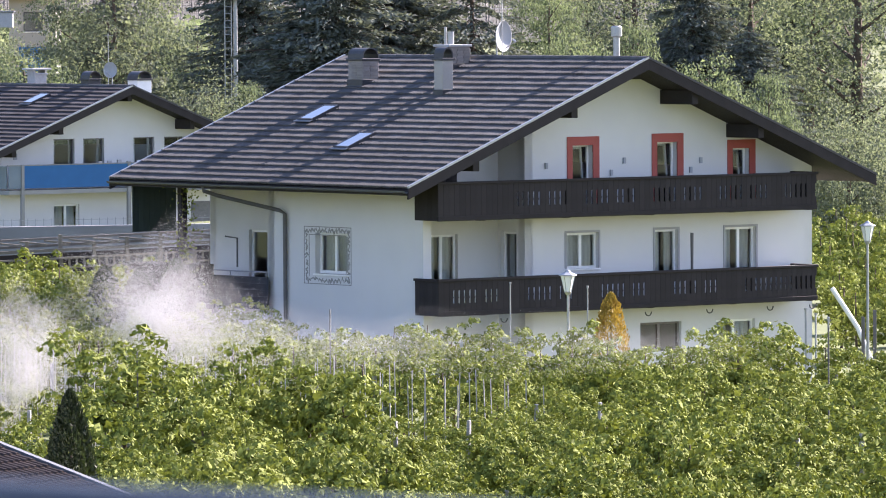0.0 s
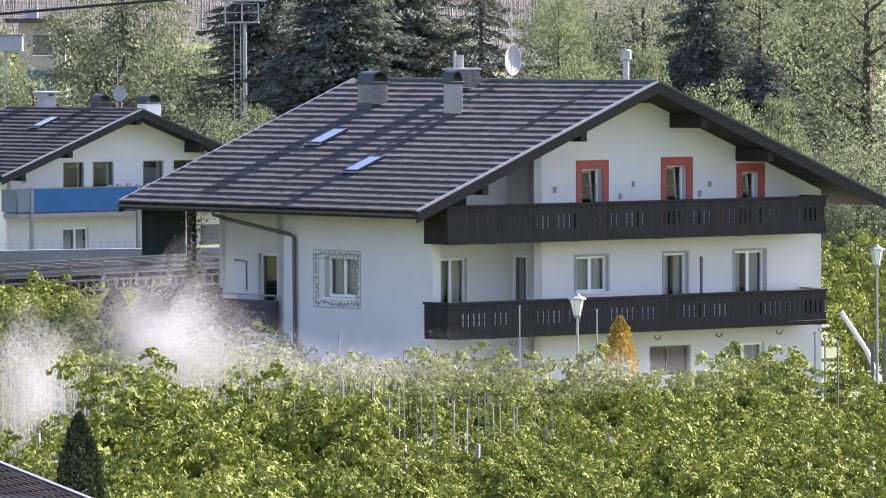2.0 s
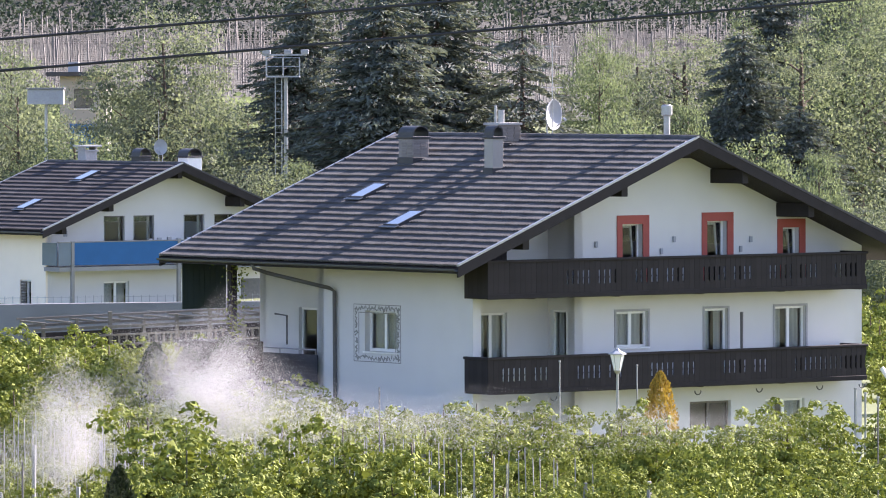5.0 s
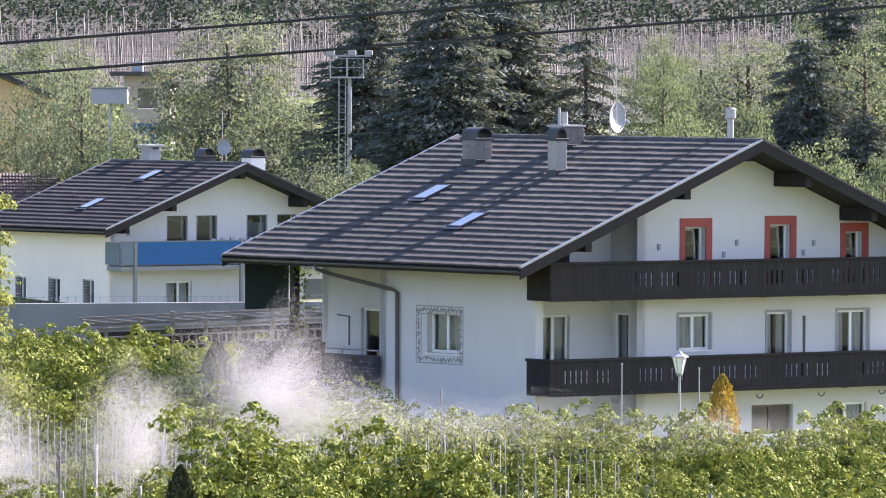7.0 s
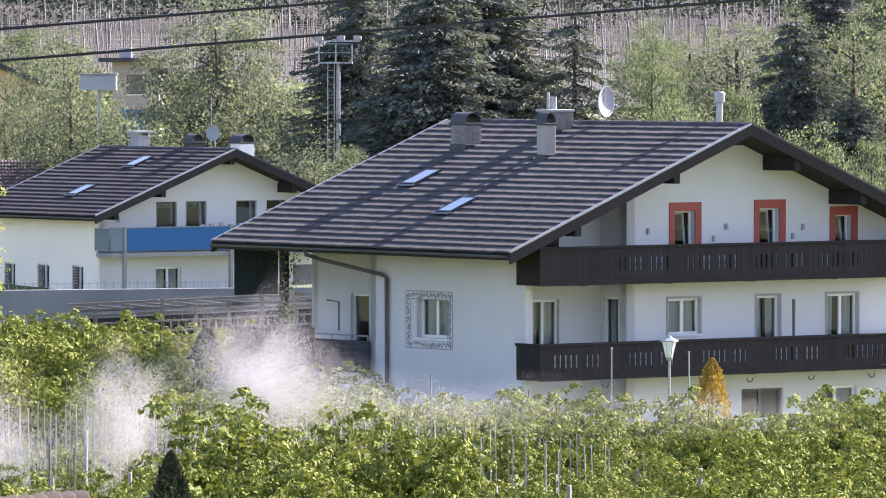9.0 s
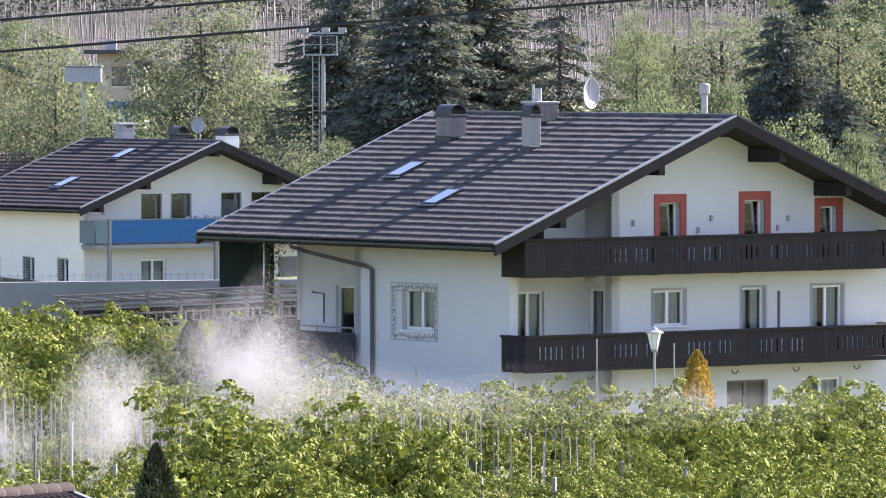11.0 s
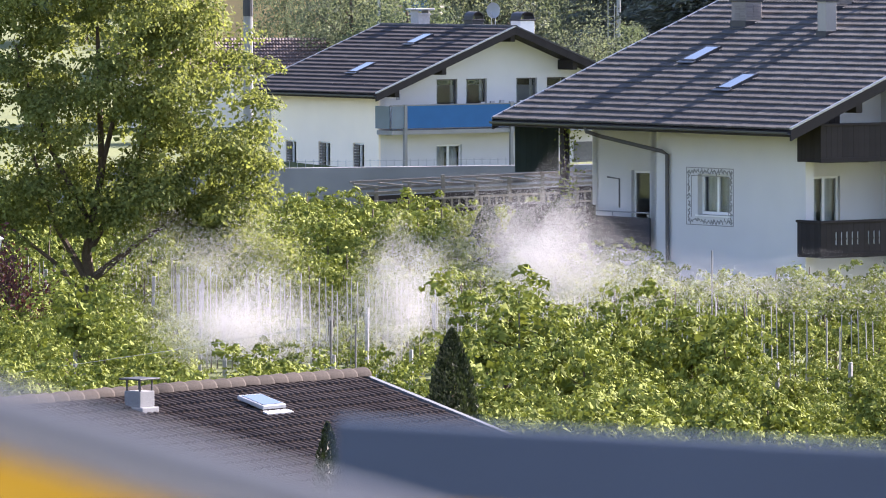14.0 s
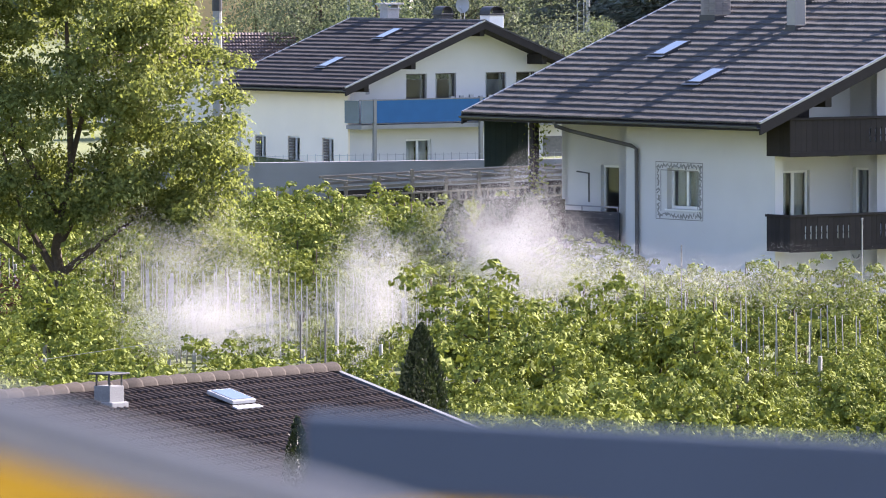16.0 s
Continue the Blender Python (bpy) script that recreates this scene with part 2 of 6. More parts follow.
def wall(width, z0, z1, holes, thick=0.3, cuts=()):
    """A wall from x = 0 to width, outer face at y = 0, inner at y = thick; holes are (x0, x1, z0, z1); cuts are planes (point, outward normal)."""
    xs = sorted({0, width, *[h[0] for h in holes], *[h[1] for h in holes]})
    zs = sorted({z0, z1, *[h[2] for h in holes], *[h[3] for h in holes]})
    full = {(i, k): not any(h[0] <= (xs[i] + xs[i + 1]) / 2 <= h[1] and h[2] <= (zs[k] + zs[k + 1]) / 2 <= h[3] for h in holes) for i in range(len(xs) - 1) for k in range(len(zs) - 1)}
    bm = bmesh.new()
    vert = {}

    def V(i, k, s):
        if (i, k, s) not in vert:
            vert[i, k, s] = bm.verts.new((xs[i], s * thick, zs[k]))
        return vert[i, k, s]

    for (i, k), f in full.items():
        if not f:
            continue
        bm.faces.new((V(i, k, 0), V(i + 1, k, 0), V(i + 1, k + 1, 0), V(i, k + 1, 0)))
        bm.faces.new((V(i, k + 1, 1), V(i + 1, k + 1, 1), V(i + 1, k, 1), V(i, k, 1)))
        for di, dk, e in ((-1, 0, ((i, k), (i, k + 1))), (1, 0, ((i + 1, k + 1), (i + 1, k))), (0, -1, ((i + 1, k), (i, k))), (0, 1, ((i, k + 1), (i + 1, k + 1)))):
            if not full.get((i + di, k + dk), False):
                (a, b), (c, d) = e
                bm.faces.new((V(a, b, 0), V(c, d, 0), V(c, d, 1), V(a, b, 1)))
    for co, no in cuts:
        cut = bmesh.ops.bisect_plane(bm, geom=bm.verts[:] + bm.edges[:] + bm.faces[:], plane_co=co, plane_no=no, clear_outer=True)
        rim = [e for e in cut["geom_cut"] if isinstance(e, bmesh.types.BMEdge)]
        bmesh.ops.holes_fill(bm, edges=rim)
    bmesh.ops.recalc_face_normals(bm, faces=bm.faces[:])
    return bm


def window(parent, m, w, h, leaves=2, frame=0.07, mat=None, shutter=False, name="window", inset=0.12, label="", sill=True, curtain=0.0):
    """A framed window, lower left corner at the pose m, outer wall face at y = 0; parts: frame, panes, sill."""
    mat = mat or M_WHITE
    bm = bmesh.new()
    for x0, x1, z0, z1 in [(0, frame, 0, h), (w - frame, w, 0, h), (frame, w - frame, 0, frame), (frame, w - frame, h - frame, h)]:
        box(x0, x1, inset, inset + 0.08, z0, z1, bm)
    step = (w - 2 * frame) / leaves
    for i in range(1, leaves):
        x = frame + i * step
        box(x - 0.05, x + 0.05, inset - 0.01, inset + 0.07, frame, h - frame, bm)
    win = part(name, bm, mat, parent, label)
    win.matrix_local = m
    for i in range(leaves):
        x0, x1 = frame + i * step, frame + (i + 1) * step
        p = part("pane", box(x0 + 0.01, x1 - 0.01, inset + 0.035, inset + 0.045, frame, h - frame), M_GLASS, win)
    if curtain:
        folds = bmesh.new()
        n = max(8, int(w / 0.06))
        lo, hi = [[folds.verts.new((frame + (w - 2 * frame) * k / n, inset + 0.16 + 0.025 * math.sin(k * 1.9), z)) for k in range(n + 1)] for z in (0.03, h - 0.03)]
        for k in range(n):
            if curtain > 0.9 or (k / n) < curtain / 2 or (k / n) > 1 - curtain / 2:
                folds.faces.new((lo[k], lo[k + 1], hi[k + 1], hi[k]))
        part("curtain", folds, M_CURTAIN, win, "pale grey curtain behind the glass", True)
    if sill:
        part("sill", box(-0.05, w + 0.05, -0.06, inset + 0.02, -0.05, 0.0, bevel=0.008), M_WHITE, win)
    return win


def tile_mesh(width, length, wave=0.034, step=0.06, waves=2):
    """A waved roof tile: x across, y up the slope, with a thick front edge."""
    n = 5 * waves
    verts, faces = [], []
    for y, lift in ((0.0, step), (length * 1.08, 0.0)):
        for i in range(n + 1):
            s = i / n
            z = wave * (0.5 + 0.5 * math.sin(2 * math.pi * waves * s - 0.6))
            verts.append((s * width, y, z + lift))
    for i in range(n + 1):
        verts.append((i / n * width, 0.0, verts[i][2] - step))
    for i in range(n):
        faces.append((i, i + 1, n + 1 + i + 1, n + 1 + i))
        faces.append((2 * n + 2 + i, 2 * n + 3 + i, i + 1, i))
    return verts, faces


def tiled_slope(roof, origin, across, up, cols, rows, tw, tl, near, mat_one, mat_rest, wave=0.034, step=0.06, waves=2):
    """Tiles on a slope in the roof's coordinates; those for which near(col, row) holds are objects of their own."""
    across, up = Vector(across).normalized(), Vector(up).normalized()
    nrm = across.cross(up)
    v, f = tile_mesh(tw, tl, wave, step, waves)
    base = Matrix((across, up, nrm)).transposed().to_4x4()
    one = raw("roof_tile", v, f, mat_one)
    V, F, count = [], [], 0
    rng = random.Random(5)
    for r in range(rows):
        for c in range(cols):
            m = Matrix.Translation(Vector(origin) + across * (c * tw + rng.uniform(-0.004, 0.004)) + up * (r * tl + rng.uniform(-0.01, 0.01)) + nrm * rng.uniform(0, 0.006)) @ base
            if count < 300 and near(c, r):
                ob = new("roof_tile", one)
                ob.parent = roof
                ob.matrix_local = m
                count += 1
            else:
                k = len(V)
                V += [m @ Vector(p) for p in v]
                F += [tuple(i + k for i in q) for q in f]
    rest = part("roof_tile_courses", raw("roof_tile_courses", V, F, mat_rest), None, roof)
    tagged(rest, kind="stuff")


# ---- the lie of the land ----
def rise(y, knots):
    for (a, za), (b, zb) in zip(knots, knots[1:]):
        if y <= b:
            return za + (zb - za) * max(0.0, (y - a) / (b - a))
    return knots[-1][1]


def land(x, y):
    far = ((330, 4.0), (400, 6.4), (450, 8.4), (600, 13.6), (640, 17.0), (760, 60.0), (1100, 240.0), (3000, 900.0))
    left = rise(y, ((-400, 0.0), (228, 0.0), (243, 1.2), *far))
    right = rise(y, ((-400, 0.0), (228, 0.0), (292, 0.4), *far))
    s = min(1.0, max(0.0, (x - 2) / 8))
    return left + (right - left) * s


def ground():
    ys = [-300, -100, 0, 60, 100, 130, 160, 190, 210, 220, 228, 234, 243, 260, 290, 330, 365, 400, 425, 450, 500, 550, 600, 620, 640, 700, 760, 900, 1100, 1600, 3000]
    xs = [-2500, -800, -300, -120, -60, -40, -25, -15, -8, 0, 8, 15, 25, 40, 60, 120, 300, 800, 2500]
    verts = [(x, y, land(x, y) + (0 if y < 240 else 0.25 * noise.noise((x * 0.05, y * 0.05, 0)))) for y in ys for x in xs]
    n = len(xs)
    faces = [(j * n + i, j * n + i + 1, (j + 1) * n + i + 1, (j + 1) * n + i) for j in range(len(ys) - 1) for i in range(n - 1)]
    ob = part("ground", raw("ground", verts, faces, M_GRASS))
    tagged(ob, "grassy orchard ground rising to a far wooded hillside", "ground", kind="structure")


ground()

# the house's frame: x along the gable front, y along the eaves, z up
HX, HY, HTURN = -0.991, 186.5, 38.28
HOUSE = pose(HX, HY, 0, 0, 0, HTURN)


def from_house(x, y, z=0.0):
    return HOUSE @ Vector((x, y, z))


# ---- the large house ----
def gable_roof(house, w, l, eave, ridge, cols_near, deck_t=0.16, mats=None):
    """Deck, verge boards, gutter and tiled near slope of a gable roof; front gable at y = 0."""
    m1, m2 = mats or (M_TILE, M_TILE_REST)
    h = w / 2
    rise = ridge - eave
    bm = bmesh.new()
    prof = [(0, eave), (h, ridge), (w, eave), (w, eave - deck_t), (h, ridge - deck_t), (0, eave - deck_t)]
    a = [bm.verts.new((x, 0.04, z - 0.03)) for x, z in prof]
    b = [bm.verts.new((x, l - 0.04, z - 0.03)) for x, z in prof]
    for i in range(6):
        j = (i + 1) % 6
        bm.faces.new((a[i], a[j], b[j], b[i]))
    for r in (a, list(reversed(b))):
        bm.faces.new((r[0], r[1], r[4], r[5]))
        bm.faces.new((r[1], r[2], r[3], r[4]))
    bmesh.ops.recalc_face_normals(bm, faces=bm.faces[:])
    roof = part("roof", bm, M_DARKWOOD, house, "dark brown tiled gable roof with boarded underside")
    # verge boards with a pale metal edge
    for y0, y1 in ((-0.02, 0.035), (l - 0.035, l + 0.02)):
        for s in (0, 1):
            x0, x1 = (0, h) if s == 0 else (h, w)
            z0, z1 = (eave, ridge) if s == 0 else (ridge, eave)
            for name, lo, hi, mat, push in (("verge_board", -0.30, 0.02, M_DARKWOOD, 0), ("verge_flashing", 0.024, 0.085, M_STEEL if s == 0 else M_METAL, 0.012)):
                q = bmesh.new()
                vs = [q.verts.new((x, y, z + d)) for y in (y0 - push, y1 + push + 0.02) for x, z, d in ((x0, z0, lo), (x1, z1, lo), (x1, z1, hi), (x0, z0, hi))]
                for f in ((0, 1, 2, 3), (7, 6, 5, 4), (0, 4, 5, 1), (1, 5, 6, 2), (2, 6, 7, 3), (3, 7, 4, 0)):
                    q.faces.new([vs[i] for i in f])
                bmesh.ops.recalc_face_normals(q, faces=q.faces[:])
                part(name, q, mat, roof)
    # ridge caps
    for i in range(int(l / 0.4)):
        q = bmesh.new()
        n = 6
        r = 0.13
        rows = []
        for y, k in ((i * 0.4, 1.0), (i * 0.4 + 0.43, 0.88)):
            rows.append([q.verts.new((h + r * k * math.cos(math.pi * j / n), y, ridge + 0.01 + 0.75 * r * k * math.sin(math.pi * j / n))) for j in range(n + 1)])
        for j in range(n):
            q.faces.new((rows[0][j], rows[1][j], rows[1][j + 1], rows[0][j + 1]))
        q.faces.new(rows[0])
        part("ridge_tile", q, M_TILE, roof)
    gutter = bmesh.new()
    n = 8
    ring = [[gutter.verts.new((-0.06 + 0.075 * math.cos(math.pi + math.pi * j / n), y, eave - 0.05 + 0.075 * math.sin(math.pi + math.pi * j / n))) for j in range(n + 1)] for y in (0.0, l)]
    for j in range(n):
        gutter.faces.new((ring[0][j], ring[0][j + 1], ring[1][j + 1], ring[1][j]))
    part("gutter", gutter, M_GUTTER, roof, "grey metal half-round gutter")
    ang = math.atan2(rise, h)
    slope = math.hypot(rise, h)
    tw, tl = 0.30, slope / round(slope / 0.42)
    tiled_slope(roof, (0, l, eave), (0, -1, 0), (math.cos(ang), 0, math.sin(ang)), int(l / tw), round(slope / tl), tw, tl, cols_near, m1, m2)
    tiled_slope(roof, (w, 0, eave), (0, 1, 0), (-math.cos(ang), 0, math.sin(ang)), int(l / tw), round(slope / tl), tw, tl, lambda c, r: False, m1, m2)
    return roof


def skylight(roof, x, y, z, ang, w, l, glass=M_SKYGLASS):
    """A roof window lying on the near slope: w along the eaves, l up the slope."""
    m = Matrix.Translation((x, y, z)) @ Matrix.Rotation(-ang, 4, "Y")
    fr = bmesh.new()
    for a in ((0, l, 0, 0.05), (0, l, w - 0.05, w), (0, 0.05, 0.05, w - 0.05), (l - 0.05, l, 0.05, w - 0.05)):
        box(a[0], a[1], a[2], a[3], 0.0, 0.125, fr)
    s = part("skylight", fr, M_METAL, roof, "roof window with a dark metal frame")
    s.matrix_local = m
    part("pane", box(0.05, l - 0.05, 0.05, w - 0.05, 0.10, 0.118), glass, s)
    part("apron", box(-0.16, -0.005, -0.06, w + 0.06, 0.085, 0.10, bevel=0.006), M_GUTTER, s, "grey metal apron")
    return s


def arched_cap(parent, w, d, z, h=0.32, thick=0.03):
    """A bent metal rain hood over a chimney, open at two ends."""
    bm = bmesh.new()
    n = 10
    rows = []
    for y in (-d / 2, d / 2):
        for k in (1.0, 1 - thick * 2 / w):
            rows.append([bm.verts.new((w / 2 * k * math.cos(math.pi * j / n), y, z + h * k * math.sin(math.pi * j / n) ** 0.7 if 0 < j < n else z)) for j in range(n + 1)])
    for j in range(n):
        bm.faces.new((rows[0][j], rows[2][j], rows[2][j + 1], rows[0][j + 1]))
        bm.faces.new((rows[1][j + 1], rows[3][j + 1], rows[3][j], rows[1][j]))
        bm.faces.new((rows[0][j], rows[0][j + 1], rows[1][j + 1], rows[1][j]))
        bm.faces.new((rows[2][j + 1], rows[2][j], rows[3][j], rows[3][j + 1]))
    part("chimney_hood", bm, M_METAL, parent, "bent dark metal hood")


def chimney(roof, x, y, z, w, d, h, mat, hood=True, brick=False):
    c = part("chimney", box(-w / 2, w / 2, -d / 2, d / 2, -0.5, h, bevel=0.01), mat, roof)
    c.matrix_local = pose(x, y, z)
    part("cap_slab", box(-w / 2 - 0.05, w / 2 + 0.05, -d / 2 - 0.05, d / 2 + 0.05, h, h + 0.07, bevel=0.01), M_METAL if hood else M_CONCRETE, c)
    part("flashing", box(-w / 2 - 0.03, w / 2 + 0.03, -d / 2 - 0.03, d / 2 + 0.03, -0.35, 0.10, bevel=0.01), M_METAL, c)
    if brick:
        rng = random.Random(3)
        k = 0
        zz = 0.12
        me1 = mesh_of("brick", box(-0.125, 0.125, -0.012, 0.012, 0, 0.062, bevel=0.004), M_BRICK)
        while zz < h - 0.08:
            for face in range(2):
                span, off, turn = (w, -d / 2, 0) if face == 0 else (d, -w / 2, -90)
                nb = int(span / 0.265)
                for i in range(nb):
                    s = -span / 2 + 0.135 + i * 0.265 + (0.03 if k % 2 else 0)
                    b = new("brick", me1)
                    b.parent = c
                    b.matrix_local = pose(s, off - rng.uniform(0.002, 0.008), zz) if face == 0 else pose(off - rng.uniform(0.002, 0.008), s, zz, 0, 0, 90)
            zz += 0.075
            k += 1
    if hood:
        arched_cap(c, w * 1.0, d * 1.05, h + 0.07)
    return c


def purlin(house, x, z, y0, y1, w=0.24, h=0.42):
    part("purlin", box(x - w / 2, x + w / 2, y0, y1, z - h, z, bevel=0.015), M_DARKWOOD, house, "dark timber beam end under the roof")


def plank_balcony(house, x0, x1, y0, y1, z0, z1, notched):
    """A boarded timber balcony: floor, top rail, bottom beam, one board after another; notched(i) boards leave slots."""
    b = part("balcony", box(x0 + 0.03, x1 - 0.03, y0 + 0.06, y1, z0 + 0.10, z0 + 0.28), M_DARKWOOD, house, "dark-stained boarded timber balcony with slotted planks")
    part("top_rail", box(x0 - 0.04, x1 + 0.04, y0 - 0.05, y0 + 0.09, z1 - 0.06, z1 + 0.015, bevel=0.012), M_DARKWOOD, b)
    part("bottom_beam", box(x0 - 0.02, x1 + 0.02, y0 - 0.02, y0 + 0.05, z0, z0 + 0.14, bevel=0.012), M_DARKWOOD, b)
    part("side_rail", box(x0 - 0.05, x0 + 0.09, y0 + 0.09, y1, z1 - 0.06, z1 + 0.015, bevel=0.012), M_DARKWOOD, b)
    part("side_rail", box(x1 - 0.09, x1 + 0.05, y0 + 0.09, y1, z1 - 0.06, z1 + 0.015, bevel=0.012), M_DARKWOOD, b)
    pitch = 0.2
    h = z1 - z0 - 0.06

    def plank(cut):
        bm = bmesh.new()
        w = pitch - 0.006
        e = 0.06 if cut else 0.0
        out = [(0, 0), (w, 0), (w, h * 0.34), (w - e, h * 0.37), (w - e, h * 0.50), (w - e * 0.4, h * 0.53), (w - e, h * 0.56), (w - e, h * 0.72), (w, h * 0.75), (w, h), (0, h)]
        lo = [bm.verts.new((x, 0, z)) for x, z in out]
        hi = [bm.verts.new((x, 0.028, z)) for x, z in out]
        bm.faces.new(lo)
        bm.faces.new(list(reversed(hi)))
        for i in range(len(out)):
            j = (i + 1) % len(out)
            bm.faces.new((lo[j], lo[i], hi[i], hi[j]))
        return mesh_of("plank", bm, M_DARKWOOD)

    kinds = {False: plank(False), True: plank(True)}
    n = int((x1 - x0) / pitch)
    for i in range(n):
        p = new("plank", kinds[bool(notched(i))])
        p.parent = b
        p.matrix_local = pose(x0 + i * pitch, y0, z0 + 0.01)
    for xs in (x0, x1):
        for i in range(int((y1 - y0) / pitch)):
            p = new("plank", kinds[False])
            p.parent = b
            p.matrix_local = pose(xs, y1 - i * pitch - 0.02, z0 + 0.01, 0, 0, -90)
    for i in range(0, n, 12):
        part("post", box(x0 + i * pitch, x0 + i * pitch + 0.09, y0 + 0.035, y0 + 0.12, z0 + 0.02, z1 - 0.05), M_DARKWOOD, b)
    return b


def satellite_dish(name, m, size, mast, mount, label):
    d = empty(name, m, label=label, category="satellite dish")
    bm = bmesh.new()
    rings = []
    n = 20
    for r, dep in ((0.02, 0.0), (0.35, 0.02), (0.7, 0.075), (1.0, 0.15), (1.02, 0.16), (1.0, 0.135), (0.68, 0.055), (0.02, -0.02)):
        rings.append([bm.verts.new((r * size / 2 * math.cos(2 * math.pi * k / n), -dep * size, r * size / 2 * 1.08 * math.sin(2 * math.pi * k / n) + mount)) for k in range(n)])
    for a, b in zip(rings, rings[1:]):
        for k in range(n):
            bm.faces.new((a[k], a[(k + 1) % n], b[(k + 1) % n], b[k]))
    bm.faces.new(rings[-1])
    part("reflector", bm, M_DISH, d, smooth=True)
    part("mast", tube([(0, 0.12, -0.6), (0, 0.12, mast)], 0.022), M_STEEL, d)
    part("feed_arm", tube([(0, -0.1 * size, mount - size * 0.5), (0, -0.62 * size, mount - size * 0.2)], 0.012, 6), M_STEEL, d)
    part("feed_horn", tube([(0, -0.66 * size, mount - size * 0.2), (0, -0.54 * size, mount - size * 0.12)], 0.035, 8), M_DISH, d)
    part("bracket", box(-0.04, 0.04, 0.0, 0.14, mount - 0.08, mount + 0.08), M_STEEL, d)
    return d


def aerial(name, m, height, bars, label):
    a = empty(name, m, label=label, category="aerial")
    part("mast", tube([(0, 0, -0.5), (0, 0, height)], 0.016, 6), M_STEEL, a)
    for z, l in bars:
        part("boom", tube([(-l / 2, 0, z), (l / 2, 0, z)], 0.009, 5), M_STEEL, a)
        for k in range(4):
            part("element", tube([(-l / 2 + l * (k + 0.5) / 4, -0.2, z), (-l / 2 + l * (k + 0.5) / 4, 0.2, z)], 0.006, 4), M_STEEL, a)
    return a


EAVE, RIDGE, SPAN, DEPTH = 6.34, 9.97, 18.07, 14.78
PITCH = math.atan2(RIDGE - EAVE, SPAN / 2)


def large_house():
    house = empty("house", HOUSE, label="large white plastered house with dark tiled roof and timber balconies", category="house")
    t = math.tan(PITCH)
    nl, nr = (-math.sin(PITCH), 0, math.cos(PITCH)), (math.sin(PITCH), 0, math.cos(PITCH))

    def roof_cuts(x_off, drop=0.17):
        return (((0 - x_off, 0, EAVE - drop), nl), ((SPAN - x_off, 0, EAVE - drop), nr))

    def put(ob, x, y, turn=0):
        ob.matrix_local = pose(x, y, 0, 0, 0, turn)
        return ob

    # front wall with its openings
    X0 = 5.6
    reds = ((7.21, 8.44, 7.69), (10.49, 11.72, 7.73), (13.47, 14.58, 7.49))
    holes = [(a - X0 + 0.20, b - X0 - 0.24, 5.5, c - 0.26) for a, b, c in reds]
    holes += [(7.18 - X0, 8.40 - X0, 3.78, 4.84), (10.60 - X0, 11.50 - X0, 2.85, 4.85), (13.37 - X0, 14.60 - X0, 2.85, 4.85), (10.02 - X0, 11.63 - X0, 1.2, 2.08), (13.0 - X0, 14.56 - X0, 0.9, 2.06)]
    f = put(part("wall", wall(16.87 - X0, 0, 10.2, holes, cuts=roof_cuts(X0)), M_PLASTER, house, "white plastered gable wall"), X0, 1.6)
    put(part("wall", wall(5.6 - 1.8, 0, 10, [(1.16, 2.26, 2.85, 4.86)], cuts=roof_cuts(1.8)), M_PLASTER, house, "white plastered recessed wall"), 1.8, 2.85)
    put(part("wall", wall(1.25, 0, 8.4, [(0.12, 0.85, 2.85, 4.91)], thick=0.3), M_PLASTER, house), 5.6, 2.85, -90)
    put(part("wall", wall(9.12 - 1.6, 0, 10, [(2.33, 3.92, 3.66, 4.87)], cuts=(((0, 0, EAVE + 1.79 * t - 0.2), (0, -math.sin(PITCH), math.cos(PITCH))),)), M_PLASTER, house, "white plastered side wall"), 1.79, 9.12, -90)
    put(part("wall", wall(13.72 - 9.12, 0, 7.3, [(2.0, 2.93, 2.85, 4.80), (3.5, 4.2, 3.7, 4.7)], thick=0.3), M_PLASTER, house), 3.0, 13.72, -90)
    put(part("wall", wall(1.21, 0, 6.9, []), M_PLASTER, house), 3.0, 9.12, 180)
    put(part("wall", wall(16.87 - 3.0, 0, 10, [], cuts=(((0, 0, 0), (0, 0, -1)),)), M_PLASTER, house), 16.87, 13.72, 180)
    back = house.children[-1]
    q = bmesh.new()
    q.from_mesh(back.data)
    for co, no in (((16.87, 0, EAVE - 0.17), (math.sin(PITCH), 0, math.cos(PITCH))), ((16.87 - SPAN, 0, EAVE - 0.17), (-math.sin(PITCH), 0, math.cos(PITCH)))):
        bmesh.ops.bisect_plane(q, geom=q.verts[:] + q.edges[:] + q.faces[:], plane_co=co, plane_no=no, clear_outer=True)
    q.to_mesh(back.data)
    q.free()
    put(part("wall", wall(13.72 - 1.6, 0, 6.55, []), M_PLASTER, house), 16.87, 1.6, 90)
    for z in (2.5, 5.3):
        part("floor_slab", box(3.35, 16.5, 3.2, 13.4, z, z + 0.2), M_CONCRETE, house)
    part("floor_slab", box(1.9, 5.5, 1.7, 2.8, 5.35, 5.5), M_PLASTER, house)
    # timber cladding in the corner of the upper floor
    for i in range(11):
        part("cladding_board", box(1.82 + i * 0.2, 2.01 + i * 0.2, 2.80, 2.84, 5.5, min(8.2, EAVE + (1.82 + i * 0.2) * t - 0.25)), M_DARKWOOD, house)
